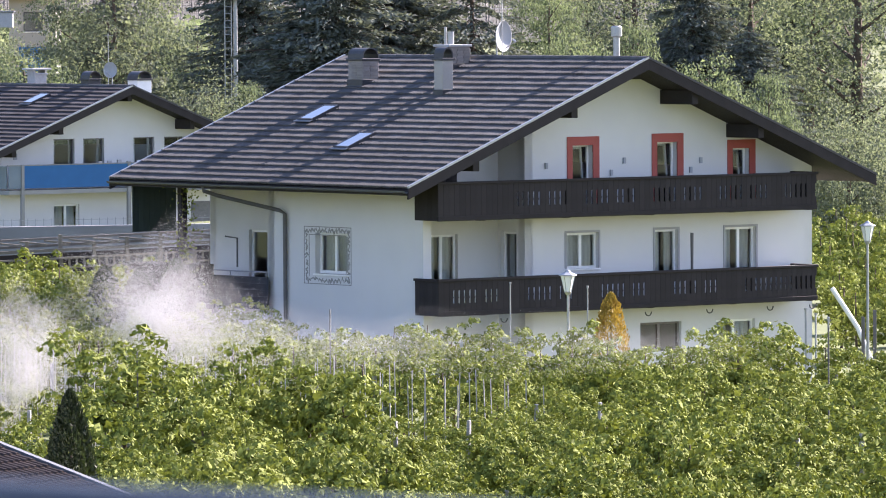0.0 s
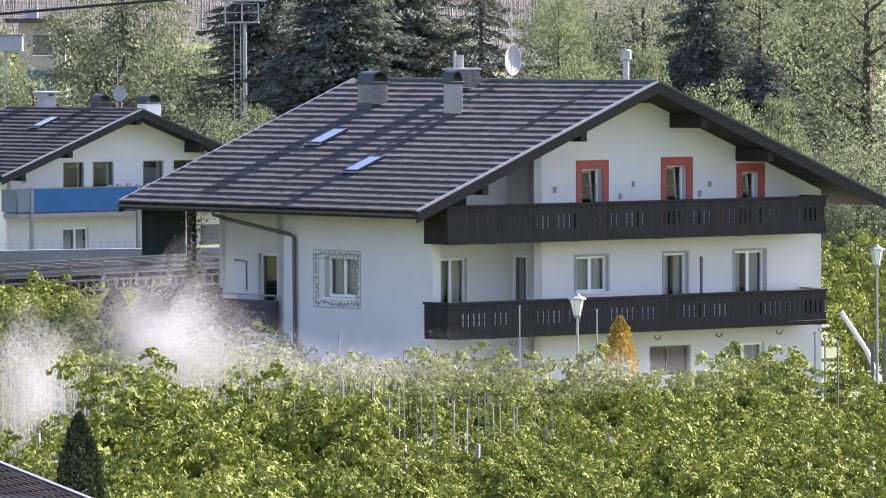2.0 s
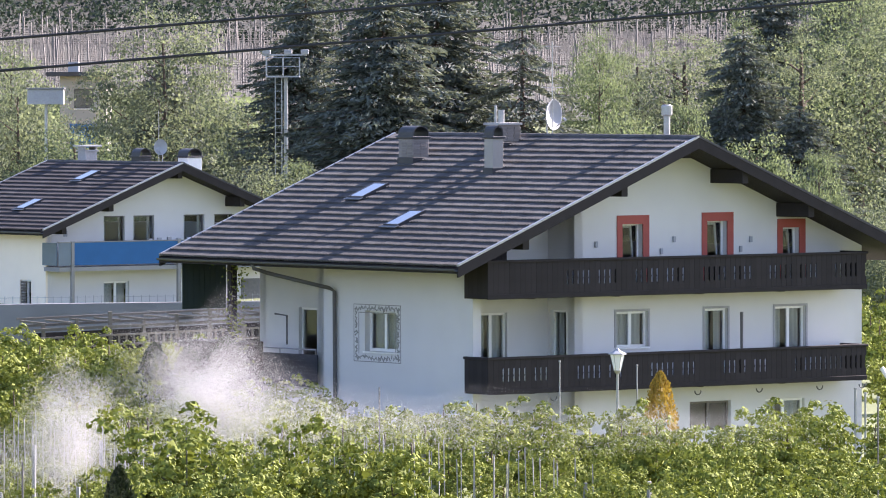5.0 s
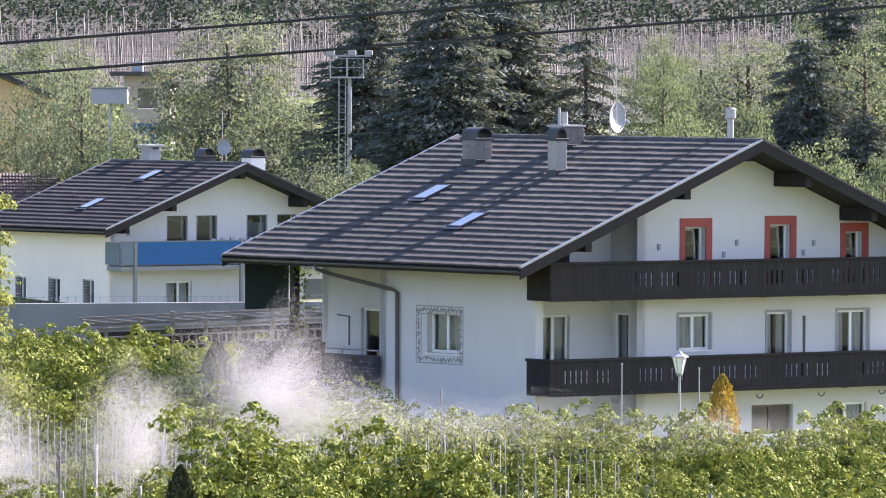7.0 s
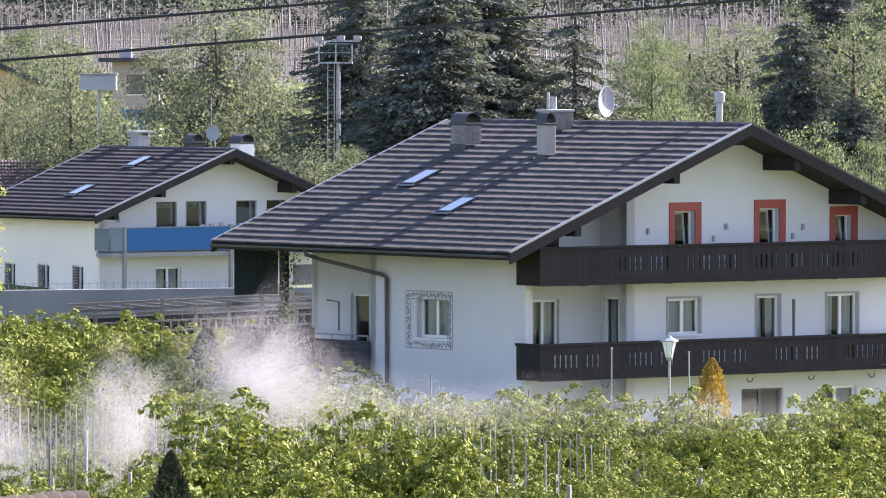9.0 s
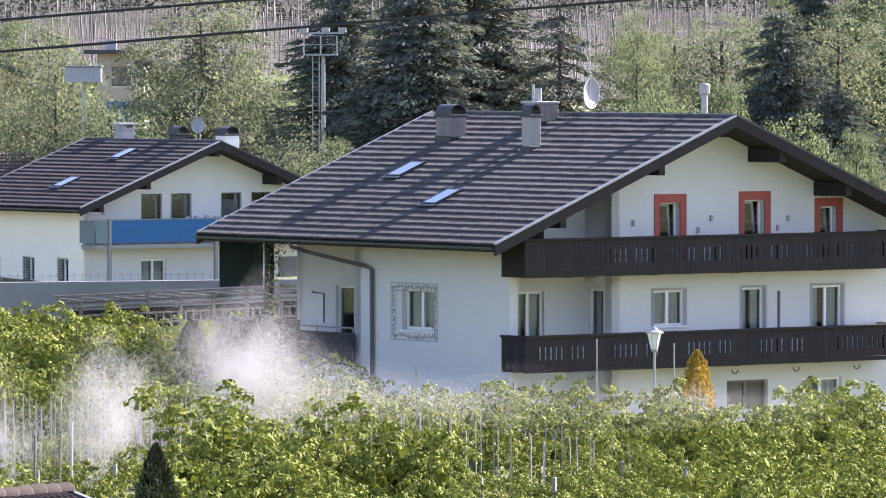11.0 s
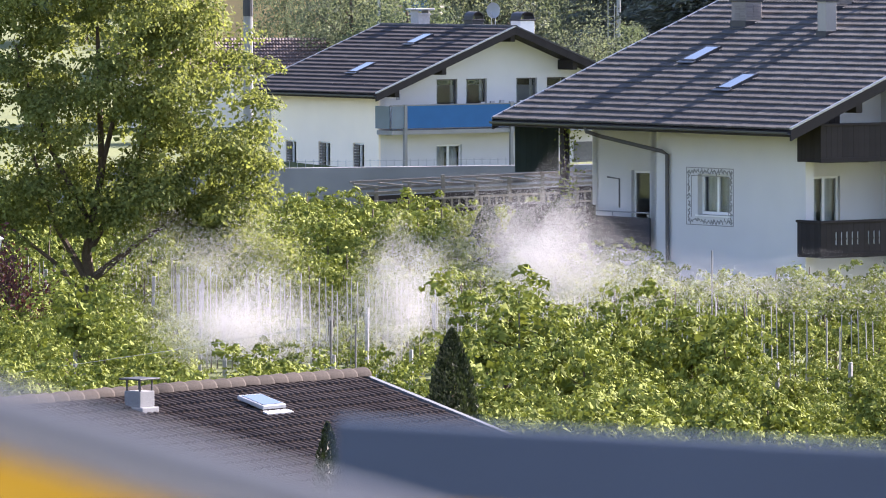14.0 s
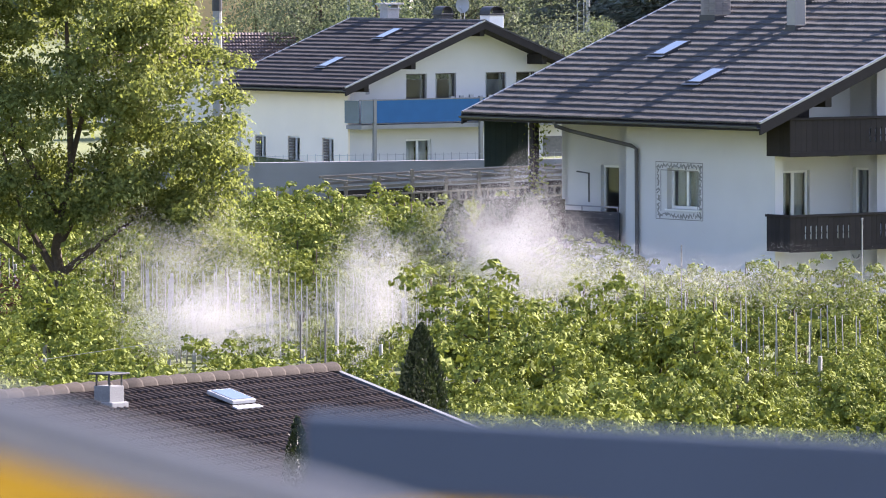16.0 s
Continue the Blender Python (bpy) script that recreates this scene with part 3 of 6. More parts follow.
    # windows
    for a, b, c in reds:
        h = c - 5.5
        w = b - a
        fr = bmesh.new()
        box(0, 0.20, -0.03, 0.02, 0, h, fr)
        box(w - 0.24, w, -0.03, 0.02, 0, h, fr)
        box(0.20, w - 0.24, -0.03, 0.02, h - 0.26, h, fr)
        s = part("window_surround", fr, M_RED, house, "red painted window surround")
        s.matrix_local = pose(a, 1.6, 5.5)
        win = window(house, pose(a + 0.20, 1.6, 5.5), w - 0.44, h - 0.26, 1, 0.05, inset=0.2, label="white window standing ajar", sill=False)
        sash = bmesh.new()
        sw, sh = w - 0.56, h - 0.36
        for x0, x1, z0, z1 in ((0, 0.06, 0, sh), (sw - 0.06, sw, 0, sh), (0.06, sw - 0.06, 0, 0.06), (0.06, sw - 0.06, sh - 0.06, sh)):
            box(x0, x1, 0, 0.05, z0, z1, sash)
        o = part("sash", sash, M_WHITE, win, "white sash tilted inwards")
        o.matrix_local = pose(0.06, 0.22, 0.05, -6, 0, 0) @ pose(0, 0, 0, 0, 0, 4)
    window(house, pose(7.18, 1.6, 3.78), 1.22, 1.06, 2, label="white two-light window", curtain=1.0)
    window(house, pose(10.60, 1.6, 2.85), 0.90, 2.0, 1, label="white balcony door", name="balcony_door", sill=False, curtain=0.7)
    window(house, pose(13.37, 1.6, 2.85), 1.23, 2.0, 2, label="white double balcony door", name="balcony_door", sill=False, curtain=0.7)
    window(house, pose(10.02, 1.6, 1.2), 1.61, 0.88, 2, mat=M_GREYWOOD, label="brown ground floor window")
    window(house, pose(13.0, 1.6, 0.9), 1.56, 1.16, 2, label="white ground floor window", curtain=0.7)
    window(house, pose(2.96, 2.85, 2.85), 1.10, 2.01, 2, label="white double balcony door", name="balcony_door", sill=False, curtain=0.7)
    window(house, pose(5.6, 2.73, 2.85, 0, 0, -90), 0.73, 2.06, 1, label="white balcony door", name="balcony_door", sill=False, curtain=0.7)
    window(house, pose(1.79, 6.79, 3.66, 0, 0, -90), 1.59, 1.21, 2, 0.09, inset=0.18, label="white two-light window in a stencilled border", curtain=1.0)
    window(house, pose(3.0, 11.72, 2.85, 0, 0, -90), 0.93, 1.95, 1, label="white terrace door", name="terrace_door", sill=False)
    window(house, pose(3.0, 10.22, 3.7, 0, 0, -90), 0.7, 1.0, 1, label="white window")
    # thin surrounds round the lower windows
    for x0, x1, z0, z1 in ((7.18, 8.40, 3.78, 4.84), (10.60, 11.50, 3.2, 4.85), (13.37, 14.60, 3.2, 4.85)):
        fr = bmesh.new()
        box(x0 - 0.07, x0, 1.58, 1.605, z0, z1, fr)
        box(x1, x1 + 0.07, 1.58, 1.605, z0, z1, fr)
        box(x0 - 0.07, x1 + 0.07, 1.58, 1.605, z1, z1 + 0.07, fr)
        part("window_trim", fr, M_CONCRETE, house)
    # stencilled border of scroll bars
    border = bmesh.new()
    ya, yb, za, zb = 5.03, 7.34, 3.34, 5.06
    for s in (0.0, 0.24):
        for y0, y1, z0, z1 in ((ya + s, ya + s + 0.025, za + s, zb - s), (yb - s - 0.025, yb - s, za + s, zb - s), (ya + s + 0.025, yb - s - 0.025, za + s, za + s + 0.025), (ya + s + 0.025, yb - s - 0.025, zb - s - 0.025, zb - s)):
            if s and (z0, z1) == (za + s, za + s + 0.025):
                continue
            box(1.782, 1.788, y0, y1, z0, z1, border)
    part("painted_border", border, M_STENCIL, house, "grey stencilled border round the window")
    scroll = bmesh.new()
    rng = random.Random(8)
    for side_ in range(4):
        n = 26 if side_ < 2 else 19
        for i in range(n):
            s = (i + 0.5) / n
            cy, cz = (ya + 0.1 + s * (yb - ya - 0.2), (za + 0.13, zb - 0.13)[side_]) if side_ < 2 else ((ya + 0.13, yb - 0.13)[side_ - 2], za + 0.1 + s * (zb - za - 0.2))
            own = bmesh.new()
            bmesh.ops.create_cube(own, size=1.0, matrix=Matrix.Diagonal((0.005, rng.uniform(0.09, 0.17), rng.uniform(0.035, 0.06), 1)))
            join(scroll, own, Matrix.Translation((1.7855 - 0.0001 * i, cy + rng.uniform(-0.03, 0.03), cz + rng.uniform(-0.05, 0.05))) @ Matrix.Rotation((0.8 if i % 2 else -0.8) + rng.uniform(-0.5, 0.5), 4, "X"))
    part("painted_scroll", scroll, M_STENCIL, house, "grey stencilled scrolls")
    # balconies
    slots_up = lambda i: (i % 13) in (1, 2, 3, 4, 5, 7, 8, 9, 10) and i > 13
    slots_lo = lambda i: (i % 14) in (2, 3, 4, 5, 6, 8, 9, 10) or i > 60
    plank_balcony(house, 1.45, 16.05, 0.45, 1.58, 5.36, 6.48, slots_up)
    plank_balcony(house, 1.45, 16.05, 0.45, 1.58, 2.60, 3.67, slots_lo)
    for x in (3.2, 6.4, 9.6, 12.8, 15.9):
        for z in (2.6, 5.36):
            part("bracket_beam", box(x - 0.08, x + 0.08, 0.55, 1.6, z - 0.02, z + 0.09), M_DARKWOOD, house)
    # roof and what stands on it
    roof = gable_roof(house, SPAN, DEPTH, EAVE, RIDGE, lambda c, r: r < 8 and c > 11)
    for x, sgn in ((6.3, 1), (9.035, 1), (10.95, 1), (13.55, 1), (2.6, 1)):
        z = EAVE + min(x, SPAN - x) * t - 0.19
        purlin(house, x, z + 0.02, 0.12 if x not in (9.035,) else 0.5, 1.62)
    up = lambda x, y: (x, y, EAVE + x * t + 0.03)
    skylight(roof, *up(4.2, 10.05), PITCH, 0.72, 1.10)
    skylight(roof, *up(2.35, 5.85), PITCH, 0.72, 1.10)
    chimney(roof, *up(7.1, 11.3), 0.62, 0.72, 0.68, M_BRICK, brick=True)
    chimney(roof, *up(6.45, 6.5), 0.40, 0.42, 0.98, M_GREYWALL)
    c3 = chimney(roof, *up(8.3, 8.4), 0.80, 0.70, 0.62, M_BRICK, hood=False, brick=True)
    part("flue", tube([(0.0, 0.08, 0.68), (0.0, 0.08, 1.08)], 0.10, 12), M_STEEL, c3, "stainless steel flue")
    part("flue", tube([(-0.1, 0.22, 0.68), (-0.1, 0.22, 1.22)], 0.045, 10), M_STEEL, c3)
    fl = part("steel_flue", tube([(0, 0, -0.4), (0, 0, 0.95)], 0.10, 14), M_STEEL, roof, "stainless steel flue with a cowl")
    fl.matrix_local = pose(9.6, 2.15, RIDGE - 0.15)
    part("cowl", lathe([(0.13, 0.80), (0.17, 0.84), (0.17, 1.10), (0.12, 1.14)], 14), M_STEEL, fl)
    # downpipe
    path = [(-0.02, 10.0, 6.28), (0.05, 10.0, 6.08), (0.5, 9.9, 5.93), (1.60, 8.3, 5.50), (1.70, 8.18, 5.40), (1.70, 8.15, 0.0)]
    part("downpipe", tube(path, 0.06, 10), M_PIPE, house, "brown downpipe")
    # covered terrace at the far end
    part("terrace_slab", box(1.7, 3.0, 9.15, 13.6, 2.45, 2.60), M_CONCRETE, house)
    part("terrace_wall", box(1.85, 2.05, 9.15, 13.6, 0, 2.45), M_PLASTER, house)
    for i in range(5):
        part("terrace_board", box(1.66, 1.70, 9.0, 12.75, 2.50 + i * 0.195, 2.692 + i * 0.195), M_SLATE, house)
    part("terrace_rail", tube([(1.68, 9.05, 3.62), (1.68, 12.7, 3.62)], 0.022, 8), M_STEEL, house)
    for y in (9.1, 10.9, 12.65):
        part("rail_post", tube([(1.72, y, 2.5), (1.68, y, 3.62)], 0.02, 6), M_STEEL, house)
    for x in range(8):
        part("screen_panel", box(0.62 + x * 0.205, 0.82 + x * 0.205, 14.45, 14.49 + 0.012 * (x % 2), 4.72, 6.28 + x * 0.06, bevel=0.006), M_NET, house, "dark green shade netting")
    part("corner_post", box(0.60, 0.82, 11.9, 12.12, 2.6, 6.45, bevel=0.015), M_DARKWOOD, house, "dark timber post")
    part("terrace_table", box(0.4, 1.5, 11.5, 14.6, 3.70, 3.80), M_DARKWOOD, house, "dark flat timber ledge")
    part("terrace_base", box(0.6, 1.64, 11.7, 14.4, 0.0, 3.70), M_DARKWOOD, house)
    part("wall_lamp", tube([(1.5, 10.9, 4.66), (1.5, 10.3, 4.62), (1.5, 10.3, 3.75)], 0.03, 6), M_PIPE, house, "dark bent pipe by the terrace door")
    # small fittings on the front
    for x, y, z in ((6.4, 1.57, 6.85), (9.4, 1.57, 6.95), (12.4, 1.57, 6.9), (8.9, 1.57, 6.6), (12.0, 1.57, 6.62)):
        part("wall_hook", box(x - 0.05, x + 0.05, y - 0.03, y + 0.03, z - 0.09, z + 0.09, bevel=0.01), M_DISH, house)
    for x in (9.5, 11.9, 14.3, 16.0, 4.0):
        ring = [(x + 0.12 * math.cos(a * math.pi / 8), 0.6, 2.47 + 0.12 * math.sin(a * math.pi / 8)) for a in range(8, 17)]
        part("hose_hook", tube(ring, 0.02, 6), M_PIPE, house)
    part("closed_umbrella", tube([(11.55, 1.0, 2.9), (11.55, 1.0, 3.9), (11.55, 1.0, 4.75)], 0.035, 8, end=0.05), M_PIPE, house, "dark folded parasol on the balcony")
    part("side_table", box(15.1, 15.9, 0.6, 1.2, 3.62, 3.65, bevel=0.01), M_CONCRETE, house, "grey side table on the balcony")
    part("side_table_leg", box(15.4, 15.5, 0.9, 1.0, 2.88, 3.62), M_CONCRETE, house)
    return house


large_house()
dm = from_house(9.2, 7.2, RIDGE + 0.05)
satellite_dish("satellite_dish", pose(*dm, 0, 0, 56), 0.86, 0.9, 0.62, "pale grey satellite dish on the roof ridge")
aerial("aerial", pose(*from_house(9.2, 7.1, RIDGE), 0, 0, 30), 2.9, ((2.75, 0.5), (1.5, 0.8)), "thin metal television aerial on the roof ridge")

# ---- the house behind, with the blue balcony ----
H2 = pose(-18.68, 270, 0, 0, 0, HTURN)


def second_house():
    house = empty("house", H2, label="white house with dark tiled roof and blue balcony screen", category="house")
    w, l, eave, ridge = 14.3, 10.1, 5.34, 8.05
    pit = math.atan2(ridge - eave, w / 2)
    t = math.tan(pit)
    nl, nr = (-math.sin(pit), 0, math.cos(pit)), (math.sin(pit), 0, math.cos(pit))
    X0 = 1.1
    wins = ((3.97, 5.04), (5.49, 6.57), (8.10, 9.19), (9.70, 10.75))
    holes = [(a - X0, b - X0, 4.0, 5.88) for a, b in wins] + [(3.96 - X0, 5.27 - X0, 1.3, 3.12), (8.9 - X0, 9.6 - X0, 1.3, 3.12)]
    o = part("wall", wall(13.2 - X0, 0, 8.4, holes, cuts=(((-X0, 0, eave - 0.17), nl), ((w - X0, 0, eave - 0.17), nr))), M_PLASTER, house, "white plastered gable wall")
    o.matrix_local = pose(X0, 1.3, 0)
    side_w = ((7.53, 8.35), (4.93, 5.83), (2.38, 3.22))
    o = part("wall", wall(9.75 - 1.3, 0, 5.75, [(9.75 - b, 9.75 - a, 2.15, 3.22) for a, b in side_w]), M_CREAM, house, "cream plastered side wall")
    o.matrix_local = pose(1.0, 9.75, 0, 0, 0, -90)
    for m, ww, hh in ((pose(13.2, 9.75, 0, 0, 0, 180), 12.2, 5.4), (pose(13.2, 1.3, 0, 0, 0, 90), 8.45, 5.4)):
        o = part("wall", wall(ww, 0, hh, []), M_PLASTER, house)
        o.matrix_local = m
    part("floor_slab", box(1.4, 12.8, 1.7, 8.2, 3.45, 3.65), M_CONCRETE, house)
    for a, b in wins:
        window(house, pose(a, 1.3, 4.0), b - a, 1.88, 1, 0.05, mat=M_PIPE, label="dark-framed window", sill=False, curtain=0.35)
    window(house, pose(3.96, 1.3, 1.3), 1.31, 1.82, 2, label="white double terrace door", sill=False, curtain=0.8)
    window(house, pose(8.9, 1.3, 1.3), 0.7, 1.82, 1, mat=M_PIPE, label="dark-framed door", sill=False)
    sh = part("roller_shutter", box(11.1, 12.2, 1.26, 1.292, 1.2, 3.1), M_DECO, house, "closed grey roller shutter")
    for k in range(15):
        part("shutter_slat", box(11.1, 12.2, 1.245, 1.258, 1.22 + k * 0.125, 1.335 + k * 0.125), M_DECO, sh)
    for a, b in side_w:
        win = window(house, pose(1.0, b, 2.15, 0, 0, -90), b - a, 1.07, 2, label="white side window")
        for k in range(8):
            part("shutter_slat", box(0.05, (b - a) / 2, 0.02, 0.05, 0.08 + k * 0.12, 0.17 + k * 0.12), M_GREYWOOD, win)
    roof = gable_roof(house, w, l, eave, ridge, lambda c, r: r < 7 and c < 32, mats=(M_TILE_DARK, M_TILE_DARK_REST))
    up = lambda x, y: (x, y, eave + x * t + 0.03)
    skylight(roof, *up(1.9, 4.2), pit, 0.7, 1.1)
    skylight(roof, *up(5.0, 4.4), pit, 0.7, 1.1)
    for x in (3.6, 7.15, 10.4):
        purlin(house, x, eave + min(x, w - x) * t - 0.19, 0.2, 1.32)
    purlin(house, 1.2, eave + 1.2 * t - 0.19, 0.2, 1.32)
    # balcony with a blue cloth screen
    b = part("balcony", box(0.9, 12.6, 0.15, 1.28, 3.62, 3.80), M_POST, house, "white balcony slab with blue screen")
    part("screen", box(1.62, 12.6, 0.10, 0.13, 3.88, 4.82), M_BLUE, b, "blue cloth privacy screen")
    part("glass_panel", box(0.80, 0.83, 0.2, 1.25, 3.88, 4.82), M_PANEL, b)
    part("glass_panel", box(0.85, 1.50, 0.10, 0.12, 3.88, 4.82), M_PANEL, b)
    part("top_rail", box(0.78, 12.6, 0.08, 0.15, 4.82, 4.87, bevel=0.01), M_POST, b)
    for x in (1.55, 7.0, 12.5):
        part("post", box(x - 0.07, x + 0.07, 0.06, 0.20, 1.0, 4.88), M_POST, b)
    for k in range(6):
        part("railing_clutter", box(5.5 + k * 0.5, 5.7 + k * 0.5, 0.2, 0.3, 4.86, 4.93 + 0.03 * (k % 3), bevel=0.01), M_CONCRETE, b)
    part("wall_light", box(1.9, 2.1, 1.27, 1.30, 5.05, 5.3, bevel=0.02), M_DISH, house)
    # roof fittings
    c = chimney(roof, 9.3, 2.5, eave + (w - 9.3) * t, 0.75, 0.7, 1.05, M_WHITE, hood=True)
    chimney(roof, 7.6, 3.7, ridge - 0.1, 0.6, 0.6, 0.35, M_METAL)
    c = chimney(roof, 8.2, 8.6, ridge - 0.3, 0.6, 0.6, 0.75, M_CONCRETE, hood=False)
    part("slab_hood", box(-0.5, 0.5, -0.4, 0.4, 0.95, 1.03, bevel=0.015), M_CONCRETE, c)
    for x in (-0.3, 0.3):
        part("hood_leg", box(x - 0.04, x + 0.04, -0.25, 0.25, 0.8, 0.96), M_CONCRETE, c)


second_house()
satellite_dish("satellite_dish", pose(*(H2 @ Vector((7.6, 2.2, 8.2))), 0, 0, -20), 0.62, 0.75, 0.55, "white satellite dish on the rear house")
aerial("aerial", pose(*(H2 @ Vector((7.6, 2.4, 8.0)))), 2.3, ((2.2, 0.4), (1.6, 0.5)), "thin television aerial on the rear house")


# ---- the roof close by ----
NEAR = pose(-8.18, 115, 0, 0, 0, 233.13)


def near_house():
    """Only its roof is seen: ridge along x, the near slope falling along +y."""
    house = empty("bungalow", NEAR, label="low house with a brown waved tile roof", category="house")
    L, run, ridge, ang = 14.0, 7.0, 4.14, math.radians(15)
    drop = run * math.tan(ang)
    part("wall", box(0.5, L - 0.5, -5.6, 5.6, 0, 2.5), M_PLASTER, house)
    gab = bmesh.new()
    for x in (0.5, L - 0.5):
        vs = [gab.verts.new((x, y, z)) for y, z in ((-5.6, 2.48), (5.6, 2.48), (0, 3.9))]
        gab.faces.new(vs)
    bmesh.ops.solidify(gab, geom=gab.faces[:], thickness=0.2)
    part("gable_wall", gab, M_PLASTER, house)
    bm = bmesh.new()
    prof = [(-run, ridge - drop), (0, ridge), (run, ridge - drop), (run, ridge - drop - 0.15), (0, ridge - 0.15), (-run, ridge - drop - 0.15)]
    a = [bm.verts.new((0.05, y, z)) for y, z in prof]
    b = [bm.verts.new((L, y, z)) for y, z in prof]
    for i in range(6):
        j = (i + 1) % 6
        bm.faces.new((a[i], a[j], b[j], b[i]))
    for r in (a, b):
        bm.faces.new((r[0], r[1], r[4], r[5]))
        bm.faces.new((r[1], r[2], r[3], r[4]))
    bmesh.ops.recalc_face_normals(bm, faces=bm.faces[:])
    roof = part("roof", bm, M_DARKWOOD, house, "brown waved tile roof with half-round ridge tiles")
    s = run / math.cos(ang)
    tw, tl = 0.32, 0.36
    tiled_slope(roof, (L, run, ridge - drop + 0.01), (-1, 0, 0), (0, -math.cos(ang), math.sin(ang)), int(L / tw), int(s / tl), tw, tl, lambda c, r: r > 8 and c > 18, M_TILE_NEAR, M_TILE_NEAR_REST, wave=0.05, step=0.035, waves=2)
    tiled_slope(roof, (0, -run, ridge - drop + 0.01), (1, 0, 0), (0, math.cos(ang), math.sin(ang)), int(L / tw), int(s / tl), tw, tl, lambda c, r: False, M_TILE_NEAR, M_TILE_NEAR_REST, wave=0.05, step=0.035, waves=2)
    cap = bmesh.new()
    n = 8
    rows = []
    for x, k in ((0, 1.0), (0.05, 1.06), (0.42, 0.86)):
        rows.append([cap.verts.new((x, 0.17 * k * math.cos(math.pi * j / n), 0.15 * k * math.sin(math.pi * j / n))) for j in range(n + 1)])
    for p, q in zip(rows, rows[1:]):
        for j in range(n):
            cap.faces.new((p[j], q[j], q[j + 1], p[j + 1]))
    cap.faces.new(rows[0])
    me = mesh_of("ridge_tile", cap, M_CAPTILE, True)
    rng = random.Random(4)
    for i in range(int(L / 0.37)):
        o = new("ridge_tile", me)
        o.parent = roof
        o.matrix_local = pose(i * 0.37, 0, ridge + 0.02 + rng.uniform(0, 0.015), 0, rng.uniform(-1.5, 1.5), rng.uniform(-1.5, 1.5))
    for sy in (1, -1):
        q = bmesh.new()
        vs = [q.verts.new((x, y * sy, z + d)) for x in (-0.06, 0.06) for y, z, d in ((0, ridge, -0.12), (run, ridge - drop, -0.12), (run, ridge - drop, 0.05), (0, ridge, 0.05))]
        for f in ((0, 1, 2, 3), (7, 6, 5, 4), (0, 4, 5, 1), (1, 5, 6, 2), (2, 6, 7, 3), (3, 7, 4, 0)):
            q.faces.new([vs[i] for i in f])
        bmesh.ops.recalc_face_normals(q, faces=q.faces[:])
        part("verge_board", q, M_RAILGREY, roof, "grey verge board")
    zt = lambda y: ridge - y * math.tan(ang)
    c = part("chimney", box(-0.18, 0.18, -0.18, 0.18, -0.4, 0.34, bevel=0.01), M_OLDWALL, roof, "grey chimney with a metal cap on legs")
    c.matrix_local = pose(6.68, 0.75, zt(0.75) + 0.02)
    part("chimney_foot", box(-0.21, 0.21, -0.20, 0.26, -0.3, 0.07, bevel=0.02), M_OLDWALL, c)
    for x in (-0.15, 0.15):
        for y in (-0.15, 0.15):
            part("cap_leg", box(x - 0.012, x + 0.012, y - 0.012, y + 0.012, 0.34, 0.53), M_METAL, c)
    part("cap_plate", box(-0.25, 0.25, -0.25, 0.25, 0.53, 0.56, bevel=0.008), M_METAL, c)
    s = part("skylight", box(-0.30, 0.30, 0, 0.62, 0.05, 0.12, bevel=0.012), M_DISH, roof, "white roof window")
    s.matrix_local = Matrix.Translation((4.0, 0.80, zt(0.80) + 0.05)) @ Matrix.Rotation(-ang, 4, "X")
    part("pane", box(-0.25, 0.25, 0.05, 0.57, 0.122, 0.13), M_SKYGLASS, s)
    part("flashing", box(-0.34, 0.34, 0.62, 0.78, 0.0, 0.04, bevel=0.012), M_DISH, s, "crinkled pale flashing")


M_CAPTILE = material("weathered_ridge_tile", (0.050, 0.042, 0.037), 0.85, 0.35, 2, 30, 0.3, per_object=0.5, spec=0.08)
near_house()


